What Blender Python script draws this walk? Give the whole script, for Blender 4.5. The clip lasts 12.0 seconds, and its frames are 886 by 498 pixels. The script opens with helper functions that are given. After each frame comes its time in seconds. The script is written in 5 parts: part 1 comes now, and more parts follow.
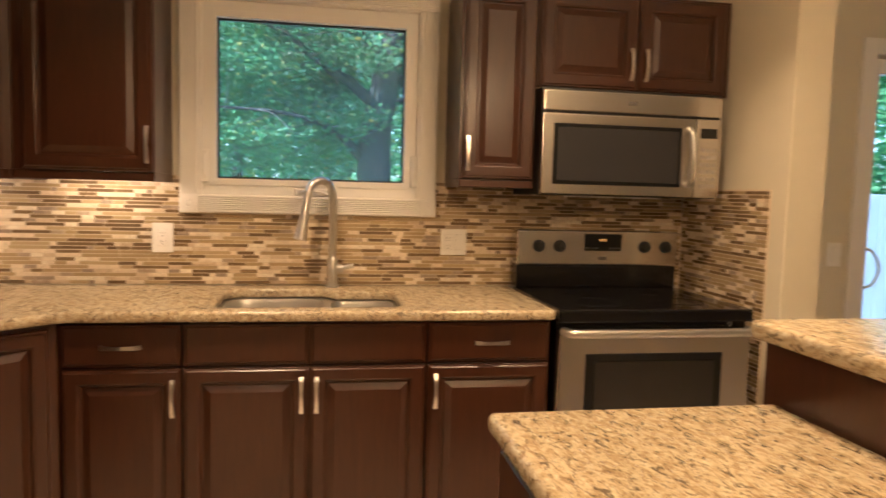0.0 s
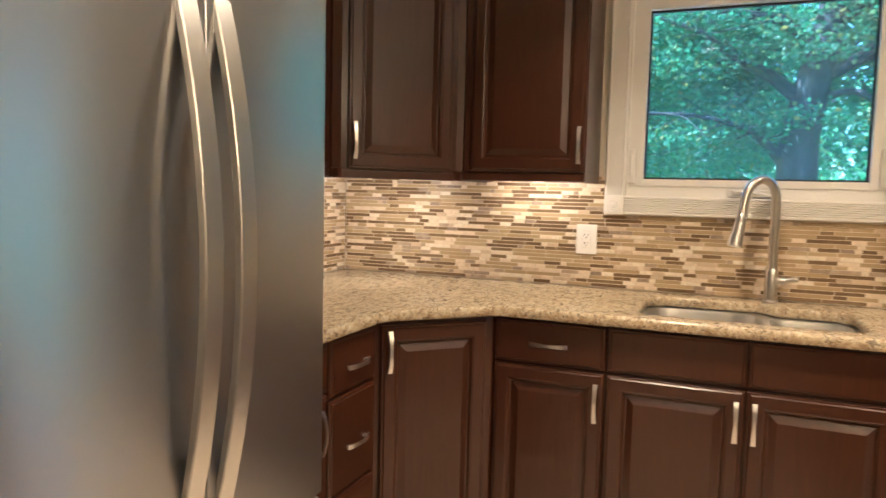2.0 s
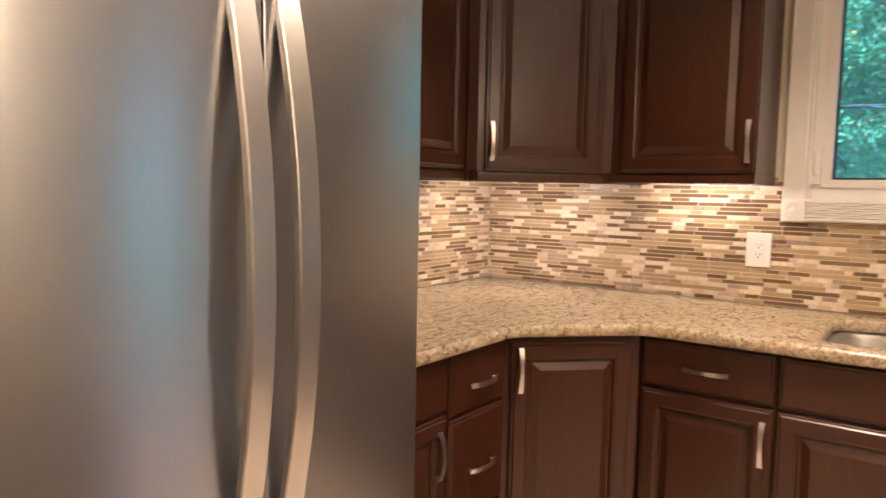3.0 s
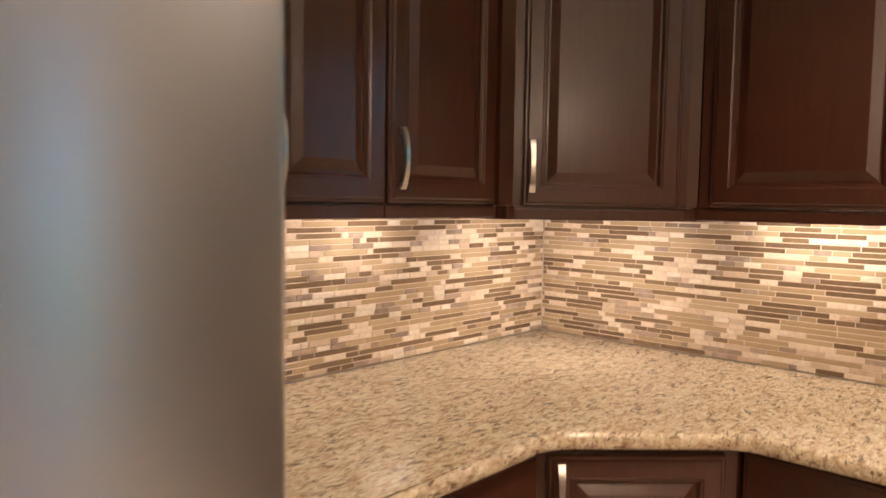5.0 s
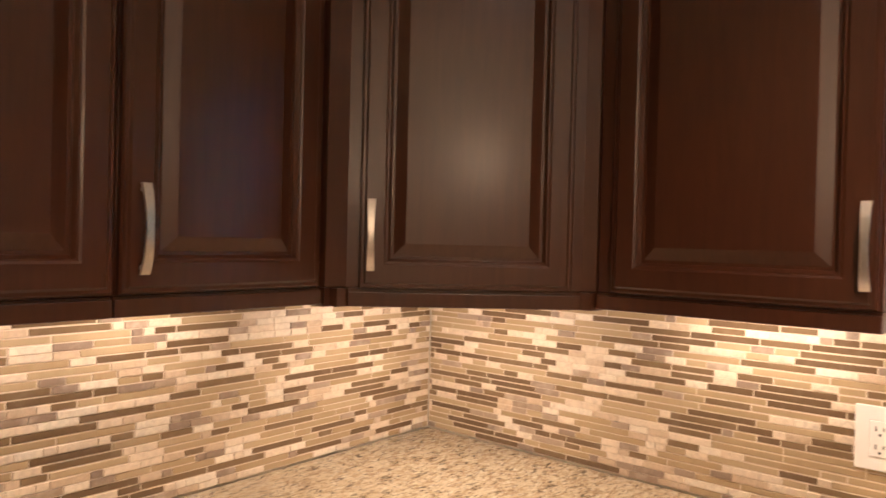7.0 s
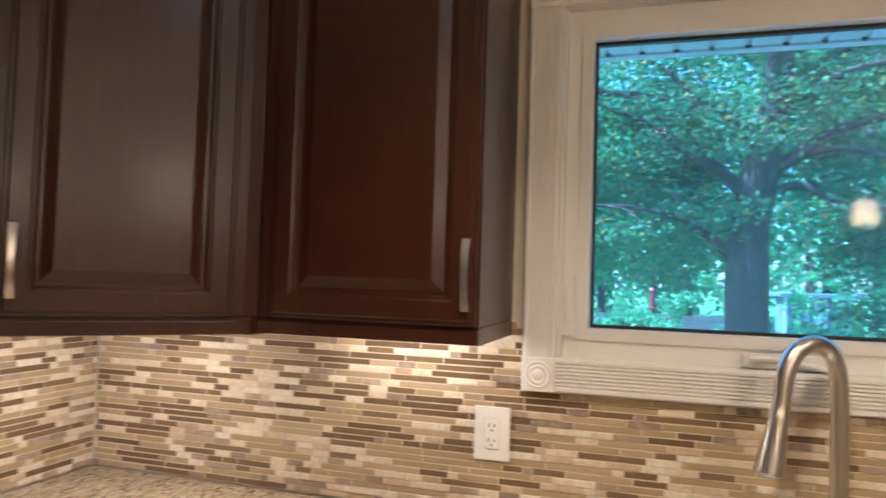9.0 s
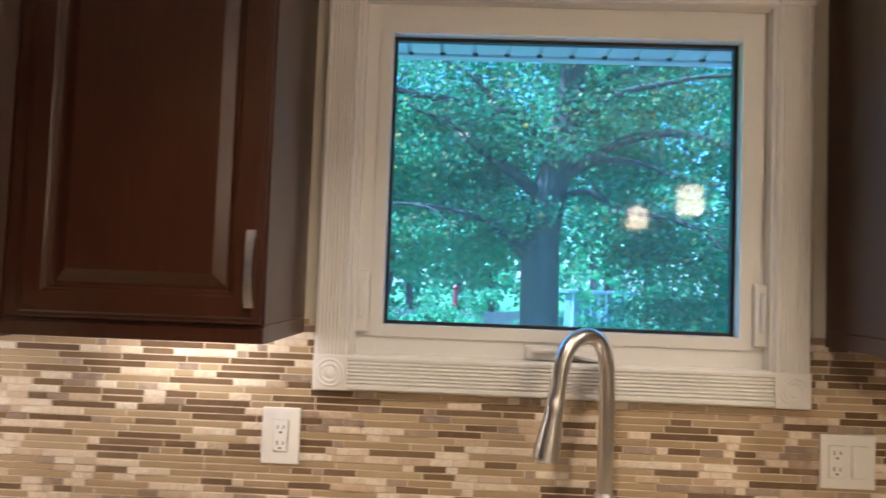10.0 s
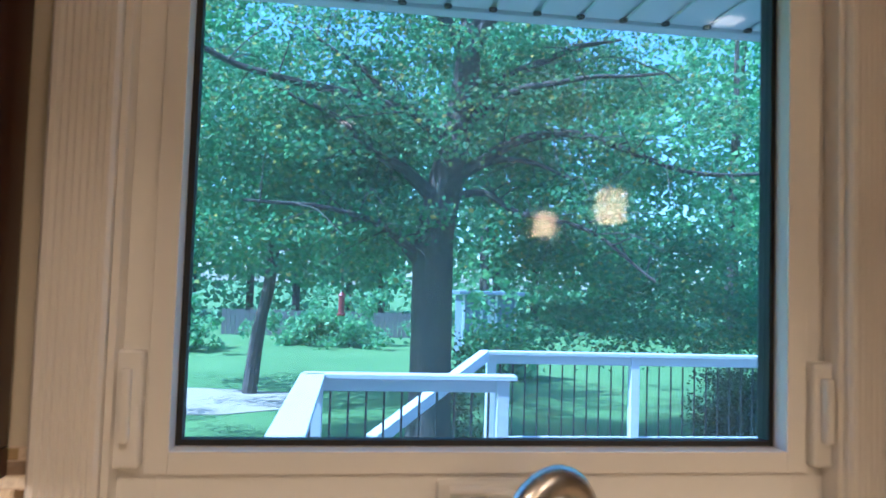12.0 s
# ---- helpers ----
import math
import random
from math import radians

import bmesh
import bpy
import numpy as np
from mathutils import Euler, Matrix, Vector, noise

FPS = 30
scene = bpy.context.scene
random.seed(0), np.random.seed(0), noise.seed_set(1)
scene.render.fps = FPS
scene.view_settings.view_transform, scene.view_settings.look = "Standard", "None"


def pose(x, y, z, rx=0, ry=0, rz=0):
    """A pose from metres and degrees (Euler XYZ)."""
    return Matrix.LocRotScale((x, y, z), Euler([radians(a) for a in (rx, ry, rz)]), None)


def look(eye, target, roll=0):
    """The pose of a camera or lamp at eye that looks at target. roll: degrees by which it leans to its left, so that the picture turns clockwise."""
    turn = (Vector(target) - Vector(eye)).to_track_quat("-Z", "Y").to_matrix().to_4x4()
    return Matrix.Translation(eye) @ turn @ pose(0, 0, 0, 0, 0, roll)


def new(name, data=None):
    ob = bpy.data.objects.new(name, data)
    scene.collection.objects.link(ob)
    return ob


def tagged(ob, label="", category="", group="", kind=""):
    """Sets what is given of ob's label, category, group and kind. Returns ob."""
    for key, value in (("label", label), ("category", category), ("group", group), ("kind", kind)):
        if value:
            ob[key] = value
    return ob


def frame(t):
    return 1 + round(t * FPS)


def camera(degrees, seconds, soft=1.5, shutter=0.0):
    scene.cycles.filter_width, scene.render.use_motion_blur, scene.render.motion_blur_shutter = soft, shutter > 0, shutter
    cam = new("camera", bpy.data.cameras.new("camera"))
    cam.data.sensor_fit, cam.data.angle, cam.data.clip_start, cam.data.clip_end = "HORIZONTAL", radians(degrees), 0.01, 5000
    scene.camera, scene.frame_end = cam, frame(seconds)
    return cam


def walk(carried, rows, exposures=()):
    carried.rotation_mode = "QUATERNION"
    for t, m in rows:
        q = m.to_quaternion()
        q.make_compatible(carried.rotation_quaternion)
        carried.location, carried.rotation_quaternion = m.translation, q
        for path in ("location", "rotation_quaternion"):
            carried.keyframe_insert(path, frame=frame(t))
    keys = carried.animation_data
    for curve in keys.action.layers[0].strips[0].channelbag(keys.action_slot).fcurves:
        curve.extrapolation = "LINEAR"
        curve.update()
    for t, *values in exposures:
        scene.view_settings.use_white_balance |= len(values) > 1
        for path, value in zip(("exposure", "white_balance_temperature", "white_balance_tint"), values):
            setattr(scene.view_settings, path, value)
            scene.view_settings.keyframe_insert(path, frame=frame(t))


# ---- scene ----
cam = camera(65.4, 12.0, shutter=0.4)
EXPOSURES = [(0.0, 2.08, 4850, 17), (0.5, 2.3, 4800, 19), (1.0, 2.35, 4400, 16), (2.0, 2.33, 4150, 11), (3.0, 2.38, 4300, 20), (5.0, 2.35, 4250, 18), (5.5, 2.1, 4600, 20), (6.5, 2.2, 4600, 23), (7.0, 2.3, 4500, 21), (9.0, 2.0, 3950, 13), (10.5, 1.95, 3900, 13), (11.5, 1.8, 3950, 14), (12.0, 1.5, 4200, 17)]
PATH = [
    (0, (-0.01, 0.208, 1.322), (0.337, 2.17, 1.158), 1.5),
    (0.5, (0.022, 0.251, 1.312), (0.022, 2.245, 1.156), 1.6),
    (1, (-0.021, 0.280, 1.292), (-0.367, 2.244, 1.137), 1.62),
    (1.5, (-0.101, 0.318, 1.293), (-0.687, 2.223, 1.130), 1.59),
    (2, (-0.14, 0.355, 1.291), (-0.886, 2.203, 1.122), 1.4),
    (2.5, (-0.147, 0.467, 1.292), (-1.099, 2.217, 1.116), 1.4),
    (3, (-0.121, 0.557, 1.292), (-1.293, 2.168, 1.125), 1.13),
    (3.2, (-0.121, 0.583, 1.297), (-1.351, 2.150, 1.115), 1.51),
    (4.8, (-0.319, 1.028, 1.361), (-1.686, 2.481, 1.214), 0.84),
    (5, (-0.334, 1.121, 1.373), (-1.701, 2.574, 1.235), 0.88),
    (5.5, (-0.395, 1.289, 1.400), (-1.743, 2.761, 1.265), 1.23),
    (6, (-0.474, 1.443, 1.423), (-1.828, 2.91, 1.314), 1.3),
    (6.5, (-0.494, 1.59, 1.441), (-1.844, 3.064, 1.375), 1.3),
    (7, (-0.448, 1.673, 1.457), (-1.744, 3.197, 1.435), 1.4),
    (7.2, (-0.422, 1.677, 1.454), (-1.674, 3.237, 1.454), 1.3),
    (8.8, (-0.289, 1.622, 1.462), (-1.015, 3.484, 1.541), 1.7),
    (9, (-0.292, 1.633, 1.459), (-0.893, 3.539, 1.542), 1.8),
    (9.5, (-0.286, 1.653, 1.454), (-0.609, 3.625, 1.547), 2.1),
    (10, (-0.263, 1.679, 1.456), (-0.329, 3.675, 1.549), 2.1),
    (10.5, (-0.235, 1.752, 1.47), (-0.085, 3.744, 1.563), 2.1),
    (11, (-0.225, 1.911, 1.501), (0.043, 3.891, 1.6), 2.0),
    (11.5, (-0.246, 2.122, 1.535), (0.029, 4.1, 1.633), 1.9),
    (12, (-0.234, 2.358, 1.564), (0.017, 4.339, 1.662), 1.8),
]
walk(cam, [(t, look(eye, target, roll)) for t, eye, target, roll in PATH], EXPOSURES)

# ---- world, sun and lamps ----
SUN_DIR = Vector((-0.60, -0.16, 0.78)).normalized()      # from the ground towards the sun
world = bpy.data.worlds.new("world")
scene.world = world
world.use_nodes = True
wn = world.node_tree.nodes
sky = wn.new("ShaderNodeTexSky")
sky.sky_type, sky.sun_disc = "NISHITA", False
sky.sun_elevation = math.asin(SUN_DIR.z)
sky.sun_rotation = math.atan2(SUN_DIR.x, SUN_DIR.y)
world.node_tree.links.new(sky.outputs[0], wn["Background"].inputs[0])
wn["Background"].inputs[1].default_value = 0.15


def lamp(name, kind, m, energy, colour, size=0.1, size_y=None, spread=180):
    data = bpy.data.lights.new(name, kind)
    data.energy, data.color = energy, colour
    if kind == "AREA":
        data.shape, data.size, data.spread = "DISK", size, radians(spread)
        if size_y:
            data.shape, data.size_y = "RECTANGLE", size_y
    elif kind == "POINT":
        data.shadow_soft_size = size
    elif kind == "SUN":
        data.angle = radians(0.6)
    ob = new(name, data)
    ob.matrix_world = m
    return ob


WARM = (1.0, 0.58, 0.225)
lamp("sun", "SUN", look(SUN_DIR * 30, (0, 0, 0)), 5.0, (1.0, 0.95, 0.87))
# the third can is unseen, added to brighten the base cabinet fronts
CANS = [(-0.31, 2.11), (0.92, 2.09), (-0.31, 0.30)]
for cx, cy in CANS:
    lamp("can_lamp", "AREA", pose(cx, cy, 2.405), 3.8, WARM, 0.11, spread=118)
PENDANTS = [(0.95, -0.13, 1.955), (0.95, 1.03, 1.945)]
for px, py, pz in PENDANTS:
    lamp("pendant_lamp", "POINT", pose(px, py, pz - 0.02), 1.7, WARM, 0.04)
# slim lamps under the wall cabinets: middle, length, turn about z, watts
BARS = [(-1.655, 1.82, 0.46, 90, 0.46), (-1.655, 2.30, 0.22, 90, 0.25), (-1.43, 2.83, 0.26, 45, 1.0), (-0.85, 3.06, 0.34, 0, 0.46)]
for bx, by, length, turn, watts in BARS:
    lamp("bar_lamp", "AREA", pose(bx, by, 1.347, 36, 0, turn), watts, (1.0, 0.62, 0.29), length, 0.02)

# ---- materials ----


class Mat:
    """A small builder of node materials."""

    def __init__(self, name, colour=(0.8, 0.8, 0.8), rough=0.5, metal=0.0, **more):
        self.m = bpy.data.materials.new(name)
        self.m.use_nodes = True
        self.t = self.m.node_tree
        self.b = self.t.nodes["Principled BSDF"]
        self.b.inputs["Base Color"].default_value = (*colour, 1)
        self.b.inputs["Roughness"].default_value = rough
        self.b.inputs["Metallic"].default_value = metal
        for k, v in more.items():
            self.b.inputs[k.replace("_", " ")].default_value = v

    def n(self, kind, **props):
        node = self.t.nodes.new("ShaderNode" + kind)
        for k, v in props.items():
            node.inputs[k.replace("_", " ")].default_value = v
        return node

    def link(self, a, b):
        self.t.links.new(a, b)

    def coords(self, scale=(1, 1, 1)):
        geo, mp = self.n("NewGeometry"), self.n("Mapping")
        mp.inputs["Scale"].default_value = scale
        self.link(geo.outputs["Position"], mp.inputs["Vector"])
        return mp.outputs[0]

    def noise(self, vec, scale, detail=4.0, rough=0.55, dist=0.0):
        node = self.n("TexNoise", Scale=scale, Detail=detail, Roughness=rough, Distortion=dist)
        self.link(vec, node.inputs["Vector"])
        return node.outputs[0]

    def ramp(self, fac, stops, mode="LINEAR"):
        node = self.n("ValToRGB")
        node.color_ramp.interpolation = mode
        els = node.color_ramp.elements
        while len(els) < len(stops):
            els.new(0.5)
        for e, (p, c) in zip(els, stops):
            e.position, e.color = p, (*c, 1) if len(c) == 3 else c
        self.link(fac, node.inputs[0])
        return node.outputs[0]

    def mix(self, fac, a, b, mode="MIX"):
        node = self.t.nodes.new("ShaderNodeMix")
        node.data_type, node.blend_type = "RGBA", mode
        for sock, v in ((node.inputs[0], fac), (node.inputs[6], a), (node.inputs[7], b)):
            if isinstance(v, (int, float)):
                sock.default_value = v
            elif isinstance(v, tuple):
                sock.default_value = (*v, 1)
            else:
                self.link(v, sock)
        return node.outputs[2]

    def math(self, op, a, b=0.0):
        node = self.t.nodes.new("ShaderNodeMath")
        node.operation = op
        for sock, v in zip(node.inputs, (a, b)):
            if isinstance(v, (int, float)):
                sock.default_value = v
            else:
                self.link(v, sock)
        return node.outputs[0]

    def bump(self, height, strength=0.2, distance=0.002):
        node = self.n("Bump", Strength=strength, Distance=distance)
        self.link(height, node.inputs["Height"])
        self.link(node.outputs[0], self.b.inputs["Normal"])

    def colour(self, sock):
        self.link(sock, self.b.inputs["Base Color"])

    def rough(self, sock):
        self.link(sock, self.b.inputs["Roughness"])


def random_value(m):
    """One value per piece, for lone pieces and for islands of a joined mesh alike."""
    ob, geo = m.n("ObjectInfo"), m.n("NewGeometry")
    return m.math("FRACT", m.math("ADD", m.math("MULTIPLY", ob.outputs["Random"], 3.7), m.math("MULTIPLY", geo.outputs["Random Per Island"], 5.3)))


def wood_material(name, dark, light, grain=(26, 26, 2.2), rough=0.26, coat=0.0):
    m = Mat(name, rough=rough, Coat_Weight=coat, Coat_Roughness=0.2, Specular_IOR_Level=0.5)
    v = m.coords(grain)
    fine, broad = m.noise(v, 3.0, 6, 0.6, 0.6), m.noise(m.coords((1, 1, 0.6)), 4.0, 3)
    c = m.ramp(fine, [(0.2, dark), (0.85, light)])
    c = m.mix(m.math("MULTIPLY", broad, 0.55), c, tuple(x * 0.55 for x in dark), "MIX")
    m.colour(c)
    m.rough(m.ramp(broad, [(0.3, (rough + 0.02,) * 3), (0.7, (rough + 0.03,) * 3)]))
    m.bump(fine, 0.008, 0.0006)
    return m.m


WOOD = wood_material("espresso_wood", (0.035, 0.0100, 0.0029), (0.070, 0.0235, 0.0070), rough=0.28, coat=0.25)
WOOD_SIDE = wood_material("cabinet_side", (0.06, 0.035, 0.022), (0.09, 0.055, 0.036), rough=0.4)
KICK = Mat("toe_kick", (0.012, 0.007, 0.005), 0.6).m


def steel_material(name, colour, rough, stretch=(60, 60, 0.6), strength=0.05, brushed=0.0):
    m = Mat(name, colour, rough, 1.0, Anisotropic=brushed, Anisotropic_Rotation=0.25)
    if brushed:
        tan = m.n("Tangent")
        tan.direction_type, tan.axis = "RADIAL", "Z"
        m.link(tan.outputs[0], m.b.inputs["Tangent"])
    grain = m.noise(m.coords(stretch), 14, 3)
    if strength:
        m.rough(m.ramp(grain, [(0.25, (rough - strength,) * 3), (0.75, (rough + strength,) * 3)]))
    m.colour(m.mix(m.noise(m.coords(), 1.7, 2), colour, tuple(c * 0.88 for c in colour)))
    if strength:
        m.bump(grain, strength, 0.0004)
    return m.m


STEEL = steel_material("brushed_steel", (0.54, 0.548, 0.57), 0.30, (40, 40, 0.5), 0.0, 0.6)
STEEL_BAR = steel_material("satin_steel_bar", (0.76, 0.75, 0.73), 0.32, (40, 40, 0.5), 0.0)
STEEL_H = steel_material("brushed_steel_level", (0.62, 0.59, 0.55), 0.24, (0.6, 60, 60), 0.012)
STEEL_SINK = steel_material("sink_steel", (0.68, 0.67, 0.65), 0.36, (40, 40, 40))
NICKEL = steel_material("satin_nickel", (0.74, 0.72, 0.69), 0.28, (80, 80, 80), 0.02)
BLACK = Mat("black_enamel", (0.006, 0.006, 0.007), 0.16).m
BLACK_MATT = Mat("black_plastic", (0.012, 0.012, 0.012), 0.45).m
GLASSTOP = Mat("ceramic_glass", (0.004, 0.004, 0.005), 0.06).m
OVEN_GLASS = Mat("oven_glass", (0.014, 0.012, 0.010), 0.07, Coat_Weight=0.6, Coat_Roughness=0.05).m
GREY_GLASS = Mat("microwave_glass", (0.03, 0.03, 0.032), 0.12).m
PANEL_GREY = Mat("control_panel_grey", (0.36, 0.33, 0.29), 0.35, 0.4).m
WHITE_PL = Mat("white_plastic", (0.80, 0.78, 0.73), 0.32).m
DARK_SLOT = Mat("slot_black", (0.01, 0.01, 0.01), 0.7).m
RUBBER = Mat("gasket_black", (0.012, 0.013, 0.015), 0.5).m
LED = Mat("display_amber", (0.02, 0.01, 0.0), 0.3, Emission_Color=(1.0, 0.40, 0.06, 1), Emission_Strength=0.25).m
CHROME_MARK = Mat("badge_grey", (0.25, 0.25, 0.26), 0.25, 0.8).m


def paint(name, colour, rough=0.6, bump=0.05):
    m = Mat(name, colour, rough)
    m.colour(m.mix(m.noise(m.coords(), 1.3, 3), colour, tuple(c * 0.93 for c in colour)))
    m.bump(m.noise(m.coords(), 240, 2), bump, 0.001)
    return m.m


WALL = paint("cream_wall_paint", (0.66, 0.61, 0.47))
CEIL = paint("ceiling_paint", (0.80, 0.79, 0.75), 0.8)
TRIM = paint("white_trim_paint", (0.80, 0.78, 0.74), 0.34, 0.02)
VINYL = paint("white_vinyl", (0.80, 0.79, 0.76), 0.3, 0.01)
# floor is out of view; made pale to bounce light onto cabinets and fridge
FLOORM = wood_material("pale_bounce_floor", (0.62, 0.52, 0.40), (0.78, 0.68, 0.54), (3, 22, 22), 0.35)
SIDING = paint("white_siding", (0.72, 0.74, 0.76), 0.5)
# white paint darkened to blue-grey: the railings' shade is put into this colour
RAILPAINT = paint("shaded_white_rail_paint", (0.60, 0.63, 0.70), 0.5)
SOFFIT = paint("white_soffit", (0.66, 0.70, 0.76), 0.5)
FRAMEBLUE = paint("blue_grey_boards", (0.17, 0.21, 0.27), 0.6)
DECKM = wood_material("weathered_deck", (0.20, 0.19, 0.18), (0.32, 0.30, 0.28), (22, 2, 22), 0.7)


def granite_material():
    m = Mat("beige_granite", rough=0.24)
    geo, mp = m.n("NewGeometry"), m.n("Mapping")
    mp.inputs["Scale"].default_value, mp.inputs["Rotation"].default_value = (1.15, 0.55, 1.0), (0, 0, radians(33))
    m.link(geo.outputs["Position"], mp.inputs["Vector"])
    v = mp.outputs[0]
    base = m.ramp(m.noise(v, 48, 5, 0.68, 0.9), [(0.30, (0.227, 0.155, 0.080)), (0.44, (0.386, 0.302, 0.168)), (0.58, (0.521, 0.445, 0.294)), (0.78, (0.445, 0.349, 0.193))])
    flecks = m.ramp(m.noise(v, 135, 4, 0.62, 0.6), [(0.54, (0, 0, 0)), (0.66, (1, 1, 1))])
    big = m.ramp(m.noise(v, 58, 4, 0.6, 1.4), [(0.54, (0, 0, 0)), (0.64, (1, 1, 1))])
    pale = m.ramp(m.noise(v, 80, 3, 0.55), [(0.56, (0, 0, 0)), (0.66, (1, 1, 1))])
    grey = m.ramp(m.noise(v, 38, 3, 0.6, 0.8), [(0.60, (0, 0, 0)), (0.70, (1, 1, 1))])
    c = m.mix(m.math("MULTIPLY", pale, 0.7), base, (0.62, 0.56, 0.41))
    c = m.mix(m.math("MULTIPLY", grey, 0.4), c, (0.34, 0.30, 0.24))
    c = m.mix(m.math("MULTIPLY", flecks, 0.65), c, (0.12, 0.07, 0.032))
    c = m.mix(m.math("MULTIPLY", big, 0.8), c, (0.07, 0.052, 0.034))
    m.colour(c)
    m.rough(m.ramp(flecks, [(0.0, (0.2,) * 3), (1.0, (0.28,) * 3)]))
    return m.m


GRANITE = granite_material()


def tile_material(name, stops, rough, veins, coat=0.0):
    m = Mat(name, rough=rough, Coat_Weight=coat, Coat_Roughness=0.05)
    r = random_value(m)
    c = m.ramp(r, stops, "CONSTANT")
    v = m.coords()
    vein = m.noise(v, 55, 5, 0.65, 1.5)
    c = m.mix(m.math("MULTIPLY", m.ramp(vein, [(0.42, (0, 0, 0)), (0.68, (1, 1, 1))]), veins), c, (0.20, 0.14, 0.09))
    c = m.mix(m.math("MULTIPLY", m.ramp(m.noise(v, 31, 3), [(0.5, (0, 0, 0)), (0.7, (1, 1, 1))]), veins * 0.8), c, (0.74, 0.64, 0.5))
    m.colour(c)
    m.bump(vein, 0.1 if not coat else 0.02, 0.0006)
    return m.m


TILE_STONE = tile_material("stone_tile", [(0.0, (0.74, 0.63, 0.46)), (0.40, (0.58, 0.46, 0.30)), (0.56, (0.80, 0.72, 0.56)), (0.76, (0.27, 0.205, 0.14)), (0.88, (0.37, 0.285, 0.19))], 0.36, 0.32)
TILE_GLASS = tile_material("glass_tile", [(0.0, (0.40, 0.305, 0.155)), (0.34, (0.150, 0.100, 0.045)), (0.60, (0.46, 0.36, 0.195)), (0.76, (0.195, 0.135, 0.062))], 0.18, 0.06, 0.4)
GROUT = paint("tan_grout", (0.66, 0.55, 0.39), 0.85, 0.2)


def glass_material(name, tint, gloss=1.0):
    m = bpy.data.materials.new(name)
    m.use_nodes = True
    t = m.node_tree
    t.nodes.remove(t.nodes["Principled BSDF"])
    tr, gl, mx, fr = (t.nodes.new("ShaderNode" + k) for k in ("BsdfTransparent", "BsdfGlossy", "MixShader", "Fresnel"))
    tr.inputs[0].default_value = (*tint, 1)
    gl.inputs["Roughness"].default_value = 0.04
    fr.inputs["IOR"].default_value = 1.5
    t.links.new(fr.outputs[0], mx.inputs[0])
    t.links.new(tr.outputs[0], mx.inputs[1])
    t.links.new(gl.outputs[0], mx.inputs[2])
    t.links.new(mx.outputs[0], t.nodes["Material Output"].inputs[0])
    return m


GLASS = glass_material("window_glass", (0.79, 0.93, 0.92))


def screen_material():
    """Fine pale insect mesh: mostly open, the wires scatter daylight."""
    m = bpy.data.materials.new("insect_screen")
    m.use_nodes = True
    t = m.node_tree
    t.nodes.remove(t.nodes["Principled BSDF"])
    op, df, tl, wires, mx = (t.nodes.new("ShaderNode" + k) for k in ("BsdfTransparent", "BsdfDiffuse", "BsdfTranslucent", "MixShader", "MixShader"))
    df.inputs[0].default_value = tl.inputs[0].default_value = (0.55, 0.60, 0.60, 1)
    wires.inputs[0].default_value = 0.6
    t.links.new(df.outputs[0], wires.inputs[1])
    t.links.new(tl.outputs[0], wires.inputs[2])
    geo, mp, wave, rng_, add = (t.nodes.new("ShaderNode" + k) for k in ("NewGeometry", "Mapping", "TexNoise", "MapRange", "Math"))
    wave.inputs["Scale"].default_value = 3.0
    t.links.new(geo.outputs["Position"], wave.inputs["Vector"])
    rng_.inputs["To Min"].default_value, rng_.inputs["To Max"].default_value = 0.09, 0.12
    t.links.new(wave.outputs[0], rng_.inputs["Value"])
    t.links.new(rng_.outputs[0], mx.inputs[0])
    t.links.new(op.outputs[0], mx.inputs[1])
    t.links.new(wires.outputs[0], mx.inputs[2])
    t.links.new(mx.outputs[0], t.nodes["Material Output"].inputs[0])
    return m


SCREEN = screen_material()


def glow(name, colour, strength):
    return Mat(name, (0.8, 0.75, 0.6), 0.4, Emission_Color=(*colour, 1), Emission_Strength=strength).m


GLOW_SHADE = glow("glowing_shade", (1.0, 0.54, 0.17), 7.5)
GLOW_CAN = glow("glowing_lens", (1.0, 0.72, 0.42), 5.0)
GLOW_BAR = glow("glowing_bar_lens", (1.0, 0.70, 0.40), 0.5)


def leaf_material(name, stops):
    m = Mat(name, rough=0.5)
    r = random_value(m)
    m.colour(m.ramp(r, stops))
    tl = m.t.nodes.new("ShaderNodeBsdfTranslucent")
    mx = m.t.nodes.new("ShaderNodeMixShader")
    mx.inputs[0].default_value = 0.5
    col = m.ramp(r, [(p, tuple(min(1, x * 1.5) for x in c)) for p, c in stops])
    m.link(col, tl.inputs[0])
    m.link(m.b.outputs[0], mx.inputs[1])
    m.link(tl.outputs[0], mx.inputs[2])
    m.link(mx.outputs[0], m.t.nodes["Material Output"].inputs[0])
    return m.m


LEAF = leaf_material("maple_leaf", [(0.0, (0.065, 0.15, 0.07)), (0.45, (0.09, 0.21, 0.095)), (0.85, (0.13, 0.29, 0.12)), (0.96, (0.24, 0.28, 0.08)), (1.0, (0.38, 0.29, 0.07))])
# far leaves brightened, so sunlit gaps behind the crown are in their colour
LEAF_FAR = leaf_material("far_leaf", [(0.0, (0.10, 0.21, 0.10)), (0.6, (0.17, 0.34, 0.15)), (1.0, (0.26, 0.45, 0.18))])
LEAF_DARK = leaf_material("shrub_leaf", [(0.0, (0.025, 0.055, 0.02)), (0.7, (0.05, 0.09, 0.03)), (1.0, (0.09, 0.14, 0.04))])


